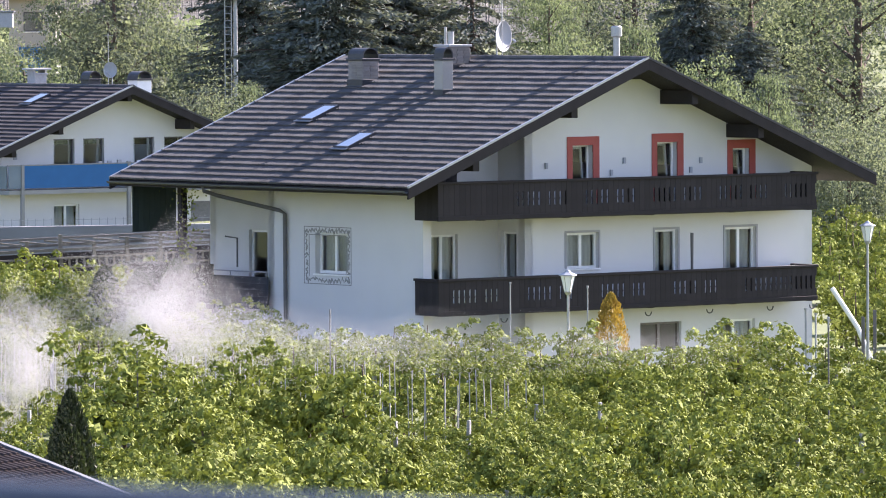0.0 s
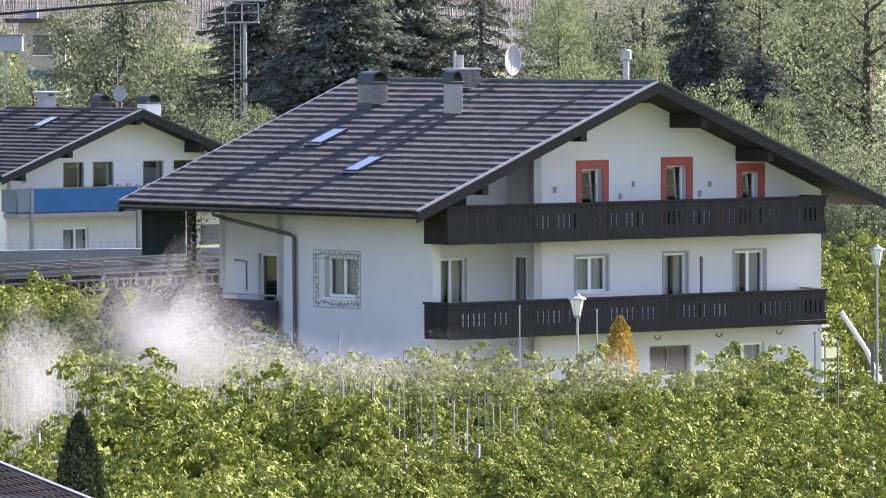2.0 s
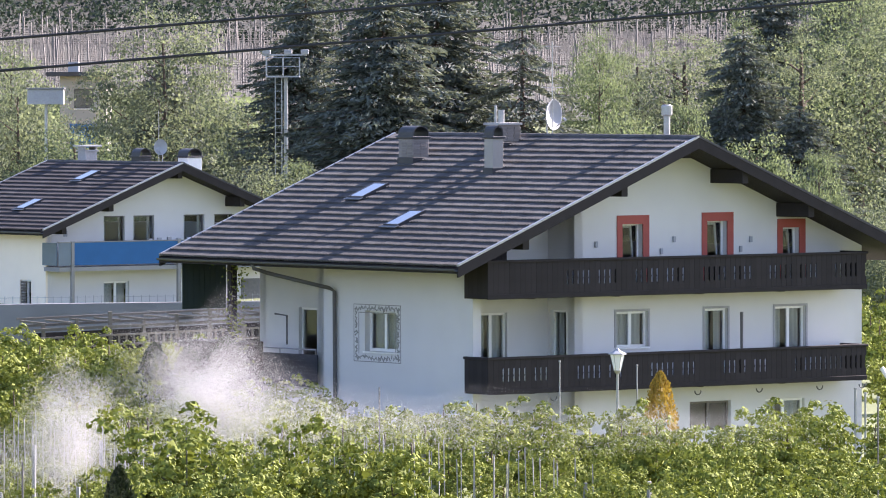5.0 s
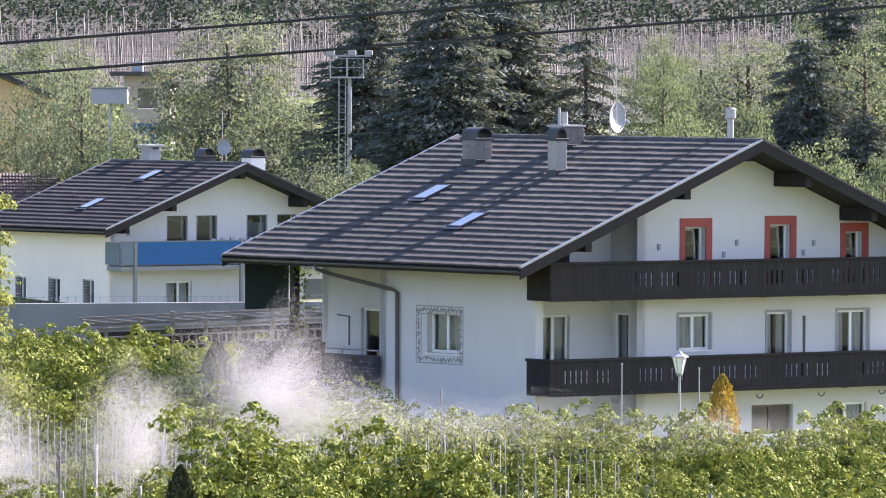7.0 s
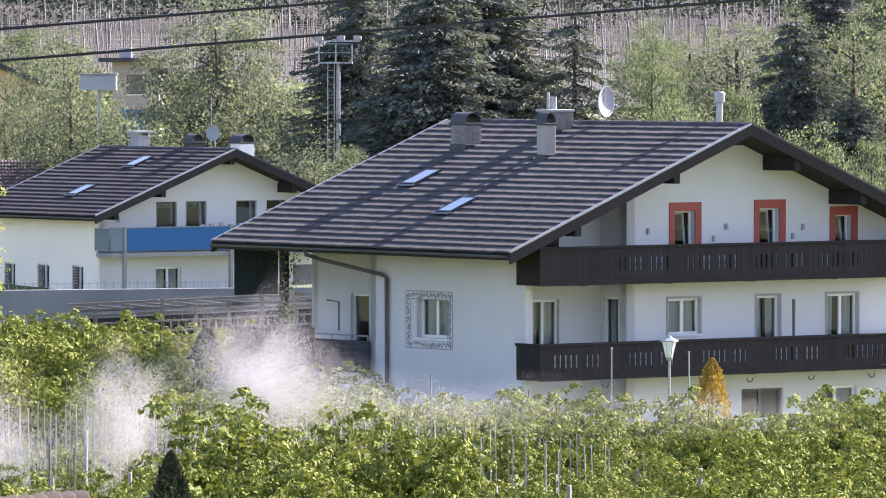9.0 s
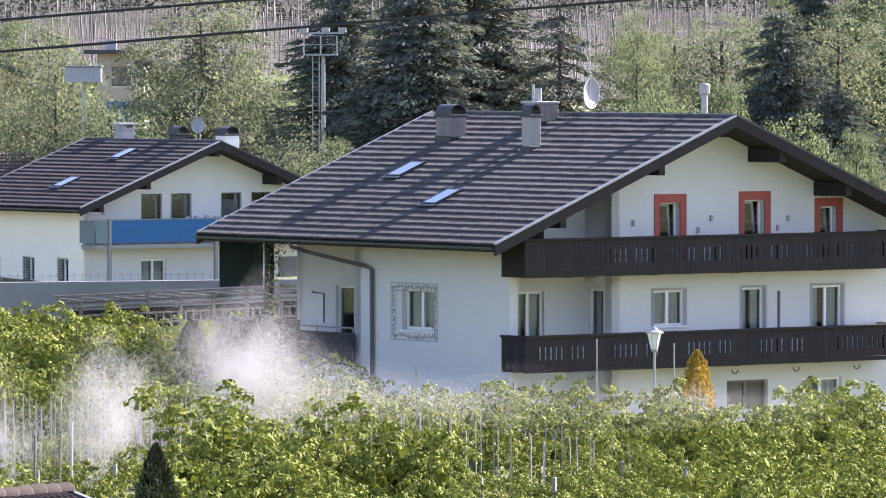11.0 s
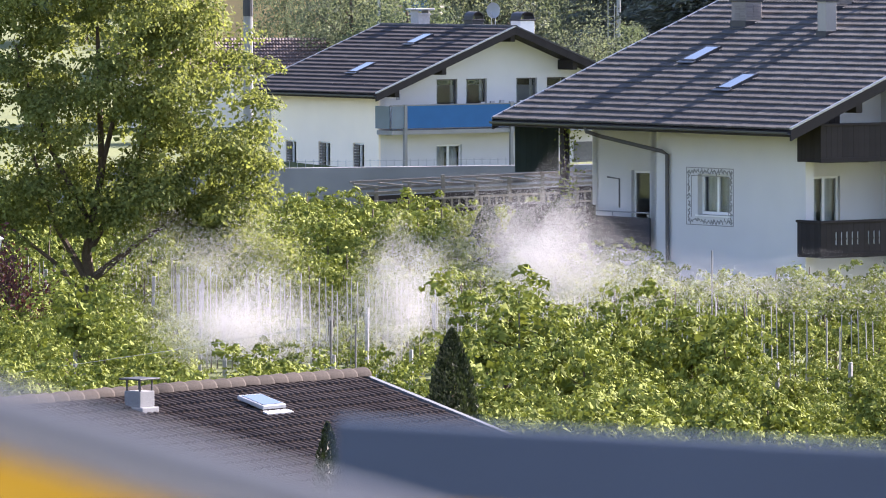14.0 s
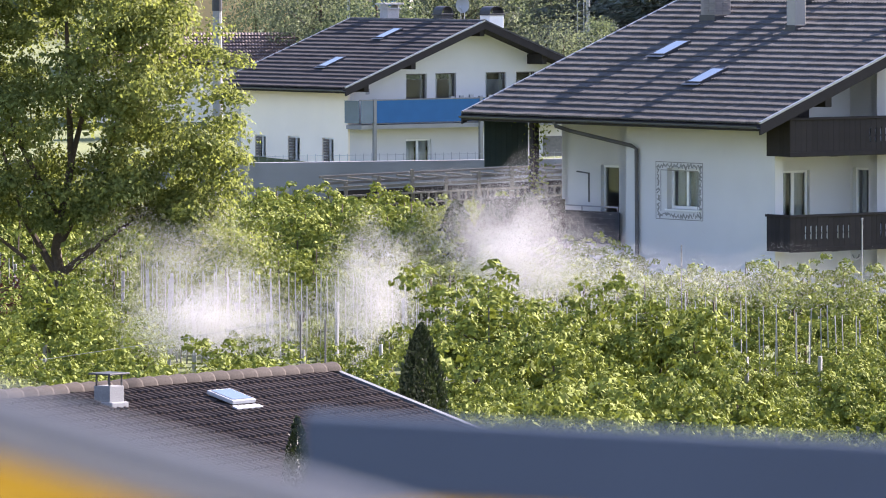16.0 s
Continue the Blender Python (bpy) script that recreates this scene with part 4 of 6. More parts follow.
# ---- the balcony from which the view is seen ----
def viewpoint():
    f = part("viewing_balcony_floor", box(-2.5, 2.5, -1.6, 7.6, 10.35, 10.55), M_CONCRETE)
    tagged(f, "plain concrete balcony floor", "floor", kind="structure")
    w = part("wall_behind", box(-4, 4, -1.9, -1.6, 0, 15), M_PLASTER)
    tagged(w, "plain plastered wall behind the viewer", "wall", kind="structure")
    for name, p, q, r, label in (("railing", (-0.80, 3.72, 11.812), (0.30, 3.2, 11.558), 0.0185, "sloping grey-blue rail with a yellow cloth screen"), ("railing", (-0.53, 7.0, 11.435), (1.2, 7.0, 11.345), 0.042, "grey-blue rail with a yellow cloth screen")):
        e = empty(name, pose(*p), label=label, category="railing")
        d = Vector(q) - Vector(p)
        if p[1] < 5:
            part("top_rail", tube([(0, 0, 0), d * 0.02, d * 0.5, d], r, 16), M_RAILGREY, e, smooth=True)
        else:                                                 # a flat-faced box section
            bar = box(0, 1, -0.025, 0.025, -r, r)
            for v in bar.verts:
                v.co = d * v.co.x + Vector((0, v.co.y, v.co.z))
            bmesh.ops.bevel(bar, geom=bar.edges[:], offset=0.006, segments=2, affect="EDGES", profile=0.5)
            part("top_rail", bar, M_RAIL, e)
        sc = bmesh.new()
        vs = [sc.verts.new(Vector(k) + Vector((0, s, 0))) for s in (-0.004, 0.004) for k in ((d * 0.03) + Vector((0, 0, -r)), d * 0.97 + Vector((0, 0, -r)), d * 0.97 + Vector((0, 0, -0.8)), d * 0.03 + Vector((0, 0, -0.8)))]
        for f in ((0, 1, 2, 3), (7, 6, 5, 4), (0, 4, 5, 1), (1, 5, 6, 2), (2, 6, 7, 3), (3, 7, 4, 0)):
            sc.faces.new([vs[i] for i in f])
        bmesh.ops.recalc_face_normals(sc, faces=sc.faces[:])
        part("screen", sc, M_YELLOW, e, "yellow cloth screen")
        for k in (0.03, 0.97):
            foot = d * k
            part("post", tube([(foot.x, foot.y + 0.03, 10.55 - p[2]), (foot.x, foot.y + 0.03, foot.z)], r * 0.8, 10), M_RAIL, e)


viewpoint()

# ---- planting ----
def leaf_cloud(name, centers, normals, size, mat, rng, spread=0.6, slim=0.30, droop=0.0, facing=False):
    """Small folded leaves: one diamond of two faces each, turned at random about the way they face."""
    n = len(centers)
    d = normals + rng.normal(0, spread, (n, 3))
    d[:, 2] -= droop
    d /= np.linalg.norm(d, axis=1)[:, None] + 1e-9
    if facing:                                                # blades lie over the spray, tips hanging
        out = d
        d = rng.normal(0, 1, (n, 3)) + np.array([0, 0, -0.7])
        d -= out * np.sum(d * out, 1)[:, None]
        d /= np.linalg.norm(d, axis=1)[:, None] + 1e-9
        side_ = np.cross(d, out)
    else:
        side_ = np.cross(d, rng.normal(0, 1, (n, 3)))
    side_ /= np.linalg.norm(side_, axis=1)[:, None] + 1e-9
    nrm = np.cross(d, side_)
    s = (size * rng.uniform(0.65, 1.3, n))[:, None]
    a, b = centers - d * s * 0.5, centers + d * s * 0.5
    mid = centers + nrm * s * 0.10
    p, q = mid + side_ * s * slim, mid - side_ * s * slim
    verts = np.stack([a, p, b, q], 1).reshape(-1, 3)
    me = bpy.data.meshes.new(name)
    me.vertices.add(4 * n)
    me.vertices.foreach_set("co", verts.ravel())
    tri = np.array([0, 1, 2, 0, 2, 3])
    loops = (np.arange(n)[:, None] * 4 + tri).ravel()
    me.loops.add(len(loops))
    me.loops.foreach_set("vertex_index", loops)
    me.polygons.add(2 * n)
    me.polygons.foreach_set("loop_start", np.arange(2 * n) * 3)
    me.polygons.foreach_set("loop_total", np.full(2 * n, 3))
    me.update()
    me.validate()
    me.materials.append(mat)
    return me


def droplets(name, pts, size, mat, rng):
    """Tiny single-faced specks of spray."""
    n = len(pts)
    a, b = unit(rng, n), unit(rng, n)
    b -= a * np.sum(a * b, 1)[:, None]
    b /= np.linalg.norm(b, axis=1)[:, None] + 1e-9
    a, b = a * size, (a * 0.5 + b * 0.87) * size
    verts = np.stack([pts, pts + a, pts + b], 1).reshape(-1, 3)
    me = bpy.data.meshes.new(name)
    me.vertices.add(3 * n)
    me.vertices.foreach_set("co", verts.ravel())
    me.loops.add(3 * n)
    me.loops.foreach_set("vertex_index", np.arange(3 * n))
    me.polygons.add(n)
    me.polygons.foreach_set("loop_start", np.arange(n) * 3)
    me.polygons.foreach_set("loop_total", np.full(n, 3))
    me.update()
    me.materials.append(mat)
    return me


def unit(rng, n):
    v = rng.normal(0, 1, (n, 3))
    return v / np.linalg.norm(v, axis=1)[:, None]


def crown_points(rng, shoots, per, rx, ry, z0, z1, clump, lean=0.0):
    """Leaf places in shoots over an uneven egg-shaped crown."""
    u = unit(rng, shoots)
    lump = 1 + 0.28 * np.sin(u[:, 0] * 5 + rng.uniform(0, 6)) * np.cos(u[:, 2] * 6 + rng.uniform(0, 6)) + rng.normal(0, 0.13, shoots)
    r = (0.35 + 0.65 * rng.uniform(0, 1, shoots) ** 0.45) * lump
    mid, half = (z0 + z1) / 2, (z1 - z0) / 2
    c = np.stack([u[:, 0] * r * rx, u[:, 1] * r * ry, mid + u[:, 2] * r * half], 1)
    d = u * 0.7 + np.array([0, 0, 0.55])
    d /= np.linalg.norm(d, axis=1)[:, None]
    along = rng.uniform(-1, 1, (shoots, per))[..., None]
    pts = c[:, None, :] + d[:, None, :] * along * clump * 1.3 + rng.normal(0, clump * 0.45, (shoots, per, 3))
    nrm = np.repeat(u[:, None, :] * 0.6 + np.array([0, 0, 0.25]), per, 1)
    return pts.reshape(-1, 3), nrm.reshape(-1, 3)


def lumpy_points(rng, lumps, per, rx, ry, z0, z1, size, lobes=0):
    """Leaf places on the outside of many rounded sprays, with hollows between them."""
    u = unit(rng, lumps)
    r = 0.35 + 0.70 * rng.uniform(0, 1, lumps) ** 0.45
    if lobes:                                                 # main boughs push out, deep hollows stay between them
        lean = unit(rng, lobes)
        near_bough = np.clip((u @ lean.T).max(1), 0, 1) ** 4
        r *= 0.46 + 0.62 * near_bough
    mid, half = (z0 + z1) / 2, (z1 - z0) / 2 - size * 0.5
    c = np.stack([u[:, 0] * r * rx, u[:, 1] * r * ry, mid + u[:, 2] * r * half], 1)
    s = size * rng.uniform(0.6, 1.25, lumps)
    k = unit(rng, lumps * per).reshape(lumps, per, 3)
    k[..., 2] = np.abs(k[..., 2]) * 0.8 - 0.25 * (rng.uniform(0, 1, (lumps, per)) < 0.35)
    rad = s[:, None] * (0.45 + 0.6 * rng.uniform(0, 1, (lumps, per)) ** 0.6)
    pts = c[:, None, :] + k * rad[..., None]
    nrm = k + np.array([0, 0, 0.25])
    return pts.reshape(-1, 3), nrm.reshape(-1, 3)


def trunk_bms(rng, h, r, limbs, reach, z_first, lean=0.0, up=0.6):
    bm = tube([(0, 0, 0), (lean * 0.3, 0.02 * h, h * 0.35), (lean, -0.02 * h, h * 0.7), (lean * 1.2, 0, h)], r, 7, end=r * 0.25)
    made = [bm]
    for i in range(limbs):
        z = z_first + (h * 0.9 - z_first) * i / max(1, limbs - 1)
        a = rng.uniform(0, 6.28)
        l = reach * rng.uniform(0.6, 1.0) * (1 - 0.5 * i / limbs)
        d = Vector((math.cos(a), math.sin(a), 0))
        s = Vector((lean * z / h, 0, z))
        own = tube([s, s + d * l * 0.45 + Vector((0, 0, l * up * 0.4)), s + d * l + Vector((0, 0, l * up))], r * 0.5 * (1 - 0.5 * i / limbs), 5, end=r * 0.1)
        made.append(own)
    return made


def tree(name, kind, seed, h, w, shoots, per, leaf, mat, label, category="tree", z0=0.25, trunk_r=0.16, limbs=7, droop=0.0, clump=None, egg=1.0, group=""):
    rng = np.random.default_rng(seed)
    e = empty(name, None, label=label, category=category, group=group)
    if kind in ("apple", "lumpy"):
        pts, nrm = lumpy_points(rng, shoots, per, w / 2, w / 2 * egg, h * z0, h, clump, 9 if kind == "apple" and shoots > 15 else 0)
        if kind == "apple" and shoots > 15:                                       # dense old leaves inside
            core = unit(rng, 150) * rng.uniform(0, 0.55, 150)[:, None] * np.array([w / 2, w / 2 * egg, h * (1 - z0) / 2]) + np.array([0, 0, h * (0.46 + z0 / 2)])
            part("inner_foliage", leaf_cloud("inner_foliage", core, unit(rng, 150), 0.22, mat, rng, 0.6), None, e)
        if kind == "lumpy":                                   # leaves of the shaded inside
            k = 2200
            core = unit(rng, k) * (rng.uniform(0, 1, k) ** 0.5 * 0.88)[:, None] * np.array([w / 2, w / 2 * egg, h * (1 - z0) / 2]) + np.array([0, 0, h * (0.5 + z0 / 2)])
            part("inner_foliage", leaf_cloud("inner_foliage", core, unit(rng, k), 0.20, mat, rng, 0.6), None, e)
    else:
        pts, nrm = crown_points(rng, shoots, per, w / 2, w / 2 * egg, h * z0, h, clump or leaf * 2.2)
    lumpy = kind in ("apple", "lumpy")
    part("crown", leaf_cloud("crown", pts, nrm, leaf, mat, rng, 0.42 if lumpy else 0.65, droop=0.0 if lumpy else droop, facing=lumpy), None, e)
    wood = trunk_bms(rng, h * (0.72 if kind == "apple" else 0.86), trunk_r, limbs, w * (0.27 if kind == "apple" else 0.42), h * max(0.12, z0 * 0.8))
    if kind == "apple":                                       # thin spurs, too small to pick apart
        for own in wood[1:]:
            join(wood[0], own)
        wood = wood[:1]
    part("trunk", wood[0], M_BARK, e)
    for own in wood[1:]:
        part("limb", own, M_BARK, e)
    return e


def conifer(name, seed, h, w, mat, label, tiers=36, dens=1.0, leaf=0.27, droop=0.35):
    """A spruce: trunk, tiers of drooping boughs, needle sprays along every bough."""
    rng = np.random.default_rng(seed)
    e = empty(name, None, label=label, category="conifer")
    bm = tube([(0, 0, 0), (0, 0, h)], h * 0.014, 7, end=0.02)
    P, N = [], []
    for t in range(tiers):
        s = t / (tiers - 1)
        z = h * (0.07 + 0.92 * s)
        reach = w / 2 * 1.35 * (1 - s) ** 0.6 + 0.15
        for k in range(int(9 + 5 * (1 - s))):
            a = rng.uniform(0, 6.283)
            l = reach * rng.uniform(0.6, 1.12)
            d = np.array([math.cos(a), math.sin(a), 0.0])
            end_z = z - droop * l + 0.10 * l
            join(bm, tube([(0, 0, z), (d[0] * l * 0.5, d[1] * l * 0.5, z - droop * l * 0.6), (d[0] * l, d[1] * l, end_z)], 0.035 * (1 - s) + 0.012, 3, end=0.006))
            n = max(8, int(l * 40 * dens))
            q = rng.uniform(0.12, 1.0, n)
            zz = z - droop * l * (1.25 * q - 0.35 * q * q)
            sp = (0.14 + 0.26 * (1 - q)) * l
            off = np.array([-d[1], d[0], 0])[None] * (rng.uniform(-1, 1, n) * sp)[:, None]
            pts = d[None] * (l * q)[:, None] + off
            pts[:, 2] = zz - np.abs(rng.normal(0, 0.10, n)) * min(1.0, l)
            P.append(pts)
            N.append(np.repeat((d * 0.7 + np.array([0, 0, -0.35]))[None], n, 0) + off * 0.5)
    part("crown", leaf_cloud("crown", np.concatenate(P), np.concatenate(N), leaf, mat, rng, 0.40, slim=0.17), None, e)
    part("trunk", bm, M_BARK, e)
    return e


def thuja(name, seed, h, w, mat, label, n=5200, leaf=0.10):
    rng = np.random.default_rng(seed)
    e = empty(name, None, label=label, category="conifer")
    s = rng.uniform(0, 1, n) ** 1.1
    a = rng.uniform(0, 6.283, n)
    prof = np.minimum(1.0, 0.6 + s * 2.5) * (1 - s ** 2.0) ** 0.65 * (1 + 0.16 * np.sin(a * 4 + s * 9) + rng.normal(0, 0.07, n)) * rng.uniform(0.55, 1.0, n) ** 0.4
    pts = np.stack([np.cos(a) * prof * w / 2, np.sin(a) * prof * w / 2, 0.05 + s * h], 1)
    nrm = np.stack([np.cos(a) * 0.35, np.sin(a) * 0.35, np.ones(n)], 1)
    part("crown", leaf_cloud("crown", pts, nrm, leaf, mat, rng, 0.25), None, e)
    part("trunk", tube([(0, 0, 0), (0, 0, h * 0.8)], 0.05, 6, end=0.02), M_BARK, e)
    return e


def orchard_crown(seed, h, w, z0):
    """Leaf, inner leaf and stem meshes of an apple tree further off."""
    rng = np.random.default_rng(seed)
    pts, nrm = lumpy_points(rng, 40, 27, w / 2, w / 2 * 0.88, h * z0, h, 0.23, 9)
    core = unit(rng, 110) * rng.uniform(0, 0.6, 110)[:, None] * np.array([w / 2, w / 2 * 0.88, h * (1 - z0) / 2]) + np.array([0, 0, h * (0.46 + z0 / 2)])
    return {
        "crown": leaf_cloud("crown", pts, nrm, 0.128, M_APPLE, rng, 0.42, facing=True),
        "inner": leaf_cloud("inner_foliage", core, unit(rng, 110), 0.24, M_APPLE, rng, 0.6),
        "trunk": mesh_of("trunk", tube([(0, 0, 0), (0.03, 0.02, h * 0.4), (0, 0, h * 0.85)], 0.05, 5, end=0.015), M_BARK),
    }


# apple rows run along the house's eaves
def orchard():
    kinds, plain = [], []
    for s in range(9):
        h = (2.9, 3.1, 2.8, 3.2, 3.0, 2.7, 2.9, 3.1, 3.0)[s]
        low = 0.10 if s > 5 else 0.24                         # some are leafy down to the ground
        kinds.append(tree("apple_tree", "apple", 40 + s, h, 2.2, 60, 38, 0.094, M_APPLE, "leafy green apple tree in an orchard row", "apple tree", z0=low, trunk_r=0.05, limbs=8, egg=0.88, clump=0.21, group="orchard trees"))
        plain.append(orchard_crown(60 + s, h, 2.1, low))
    rng = random.Random(11)
    spots = []
    for row in range(-24, 14):
        u = -3.9 + row * 3.05
        v = -120.0
        while v < 46:
            v += rng.uniform(1.3, 1.6)
            x, y, _ = from_house(u + rng.uniform(-0.18, 0.18), v)
            if y < 106 or y > 226 or not (-0.135 * y - 2.0 < x < 0.072 * y + 2.0):
                continue
            if u > -3.0 and not (v > 17.5 and u < 9.5):
                continue                                      # road, house and garden
            if u < -15.6 and y > 146.5 and -0.099 * y < x < 0.004 * y:
                continue                                      # the young block
            if x < -5.0 and y < min(128, 122 + (x + 8.2) * 0.9):
                continue                                      # the low house's plot
            if u > -15.6:
                big = rng.uniform(0.90, 1.02) + (0.06 if x > 2 else 0.0)
            else:
                if rng.random() < 0.10:
                    continue
                big = 0.98 + 0.34 * noise.noise((v * 0.33, row * 2.7, 4.0)) + rng.uniform(-0.14, 0.14)
            if not -7.7 < x < -2.2 and u < -15.6 and y > 134:
                big *= 0.86
            if -7.7 < x < -2.2 and 138 < y < 150:
                big *= 1.28                                   # a taller clump
            if y > 192 and x < -2:
                big *= 1.16
            spots.append((x, y, big, -17.5 < u < -11))
    for row in range(9):                                      # beyond the house
        for i in range(14):
            x, y = 12.9 + i * 1.15 + row * 0.25 + rng.uniform(-0.2, 0.2), 199.5 + row * 9 + i * 0.4
            if x < 0.072 * y + 2:
                spots.append((x, y, 1.05, True))
    spots.sort(key=lambda s: s[1])
    rest = {}
    for n, (x, y, big, low) in enumerate(spots):
        k = n if n < len(kinds) else (6 + n % 3 if low else n % 6)
        big *= 1.05
        m = pose(x, y, land(x, y) - 0.02, rng.uniform(-3, 3), rng.uniform(-3, 3), rng.uniform(0, 360)) @ Matrix.Diagonal((big * rng.uniform(0.9, 1.15), big * rng.uniform(0.9, 1.15), big, 1))
        if n < len(kinds):
            kinds[k].matrix_world = m
        elif n < 300:
            copy_thing(kinds[k], m)
        else:
            rest.setdefault(k, []).append(m)
    for which, mat in (("crown", M_APPLE), ("inner", M_APPLE), ("trunk", M_BARK)):
        V, L, S, T, base = [], [], [], [], 0
        for k, ms in rest.items():
            me = plain[k][which]
            co = np.empty(len(me.vertices) * 3)
            me.vertices.foreach_get("co", co)
            co = np.c_[co.reshape(-1, 3), np.ones(len(me.vertices))]
            li = np.empty(len(me.loops), dtype=np.int32)
            me.loops.foreach_get("vertex_index", li)
            tot = np.empty(len(me.polygons), dtype=np.int32)
            me.polygons.foreach_get("loop_total", tot)
            for m in ms:
                V.append((co @ np.array(m).T)[:, :3])
                L.append(li + base)
                T.append(tot)
                base += len(co)
        V, L, T = np.concatenate(V), np.concatenate(L), np.concatenate(T)
        me = bpy.data.meshes.new("apple_rows")
        me.vertices.add(len(V))
        me.vertices.foreach_set("co", V.ravel())
        me.loops.add(len(L))
        me.loops.foreach_set("vertex_index", L)
        me.polygons.add(len(T))
        me.polygons.foreach_set("loop_start", np.concatenate([[0], np.cumsum(T)[:-1]]))
        me.polygons.foreach_set("loop_total", T)
        me.update()
        me.materials.append(mat)
        if which == "crown":
            rows = part("apple_rows", me)
            tagged(rows, "further rows of leafy green apple trees", "apple trees", kind="stuff")
        else:
            part("inner_rows" if which == "inner" else "stem_rows", me, None, rows)


orchard()


def supports():
    """Stakes of the young rows, and the posts of the trellis."""
    rng = random.Random(21)
    stake = part("stake", tube([(0, 0, 0), (0.01, 0, 1.3), (0, 0, 2.75)], 0.014, 5), M_STAKE)
    tagged(stake, "thin pale stake beside a young tree", "stake", "orchard stakes")
    post = part("trellis_post", box(-0.045, 0.045, -0.04, 0.04, 0, 2.95, bevel=0.012), M_POST)
    tagged(post, "grey square concrete trellis post", "post", "trellis posts")
    made = 0
    young = [tree("young_apple_tree", "apple", 80 + s, 1.7, 0.7, 12, 28, 0.11, M_APPLE, "thin young apple tree tied to a stake", "apple tree", z0=0.18, trunk_r=0.02, limbs=4, clump=0.22, group="young trees") for s in range(3)]
    placed = 0
    for u in (-18.6, -17.2):
        v = -28.0
        while v < 13:
            v += 0.62 + rng.uniform(-0.1, 0.1)
            x, y, _ = from_house(u + rng.uniform(-0.08, 0.08), v)
            m = pose(x, y, 0, rng.uniform(-1.5, 1.5), rng.uniform(-1.5, 1.5), rng.uniform(0, 90)) @ Matrix.Diagonal((1, 1, rng.uniform(0.9, 1.06), 1))
            if made == 0:
                stake.matrix_world = m
            else:
                copy_thing(stake, m)
            made += 1
            if rng.random() < 0.8:
                m = pose(x, y + 0.1, 0, 0, 0, rng.uniform(0, 360))
                if placed < 3:
                    young[placed].matrix_world = m
                else:
                    copy_thing(young[placed % 3], m)
                placed += 1
    k = 0
    for row in range(-16, 3):
        u = -3.9 + row * 3.05
        for j in range(-9, 4):
            v = j * 11.4 + row * 1.3
            x, y, _ = from_house(u, v)
            if 118 < y < 200 and -0.135 * y < x < 0.072 * y + 1 and not (u > -3.0) and not (y < 130 and x < -4.5):
                m = pose(x, y, -0.05, rng.uniform(-1, 1), rng.uniform(-1, 1), rng.uniform(0, 90)) @ Matrix.Diagonal((1, 1, rng.uniform(0.80, 0.92), 1))
                if k == 0:
                    post.matrix_world = m
                else:
                    copy_thing(post, m)
                k += 1
    for i in range(13):                                    # end posts of the young block
        x, y, _ = from_house(-18.9 + 0.1 * math.sin(i * 2.0), 2.0 + i * 1.15)
        copy_thing(post, pose(x, y, 0, rng.uniform(-2, 2), rng.uniform(-2, 2), 0) @ Matrix.Diagonal((1, 1, 1.0 + rng.uniform(-0.08, 0.05), 1)))


supports()


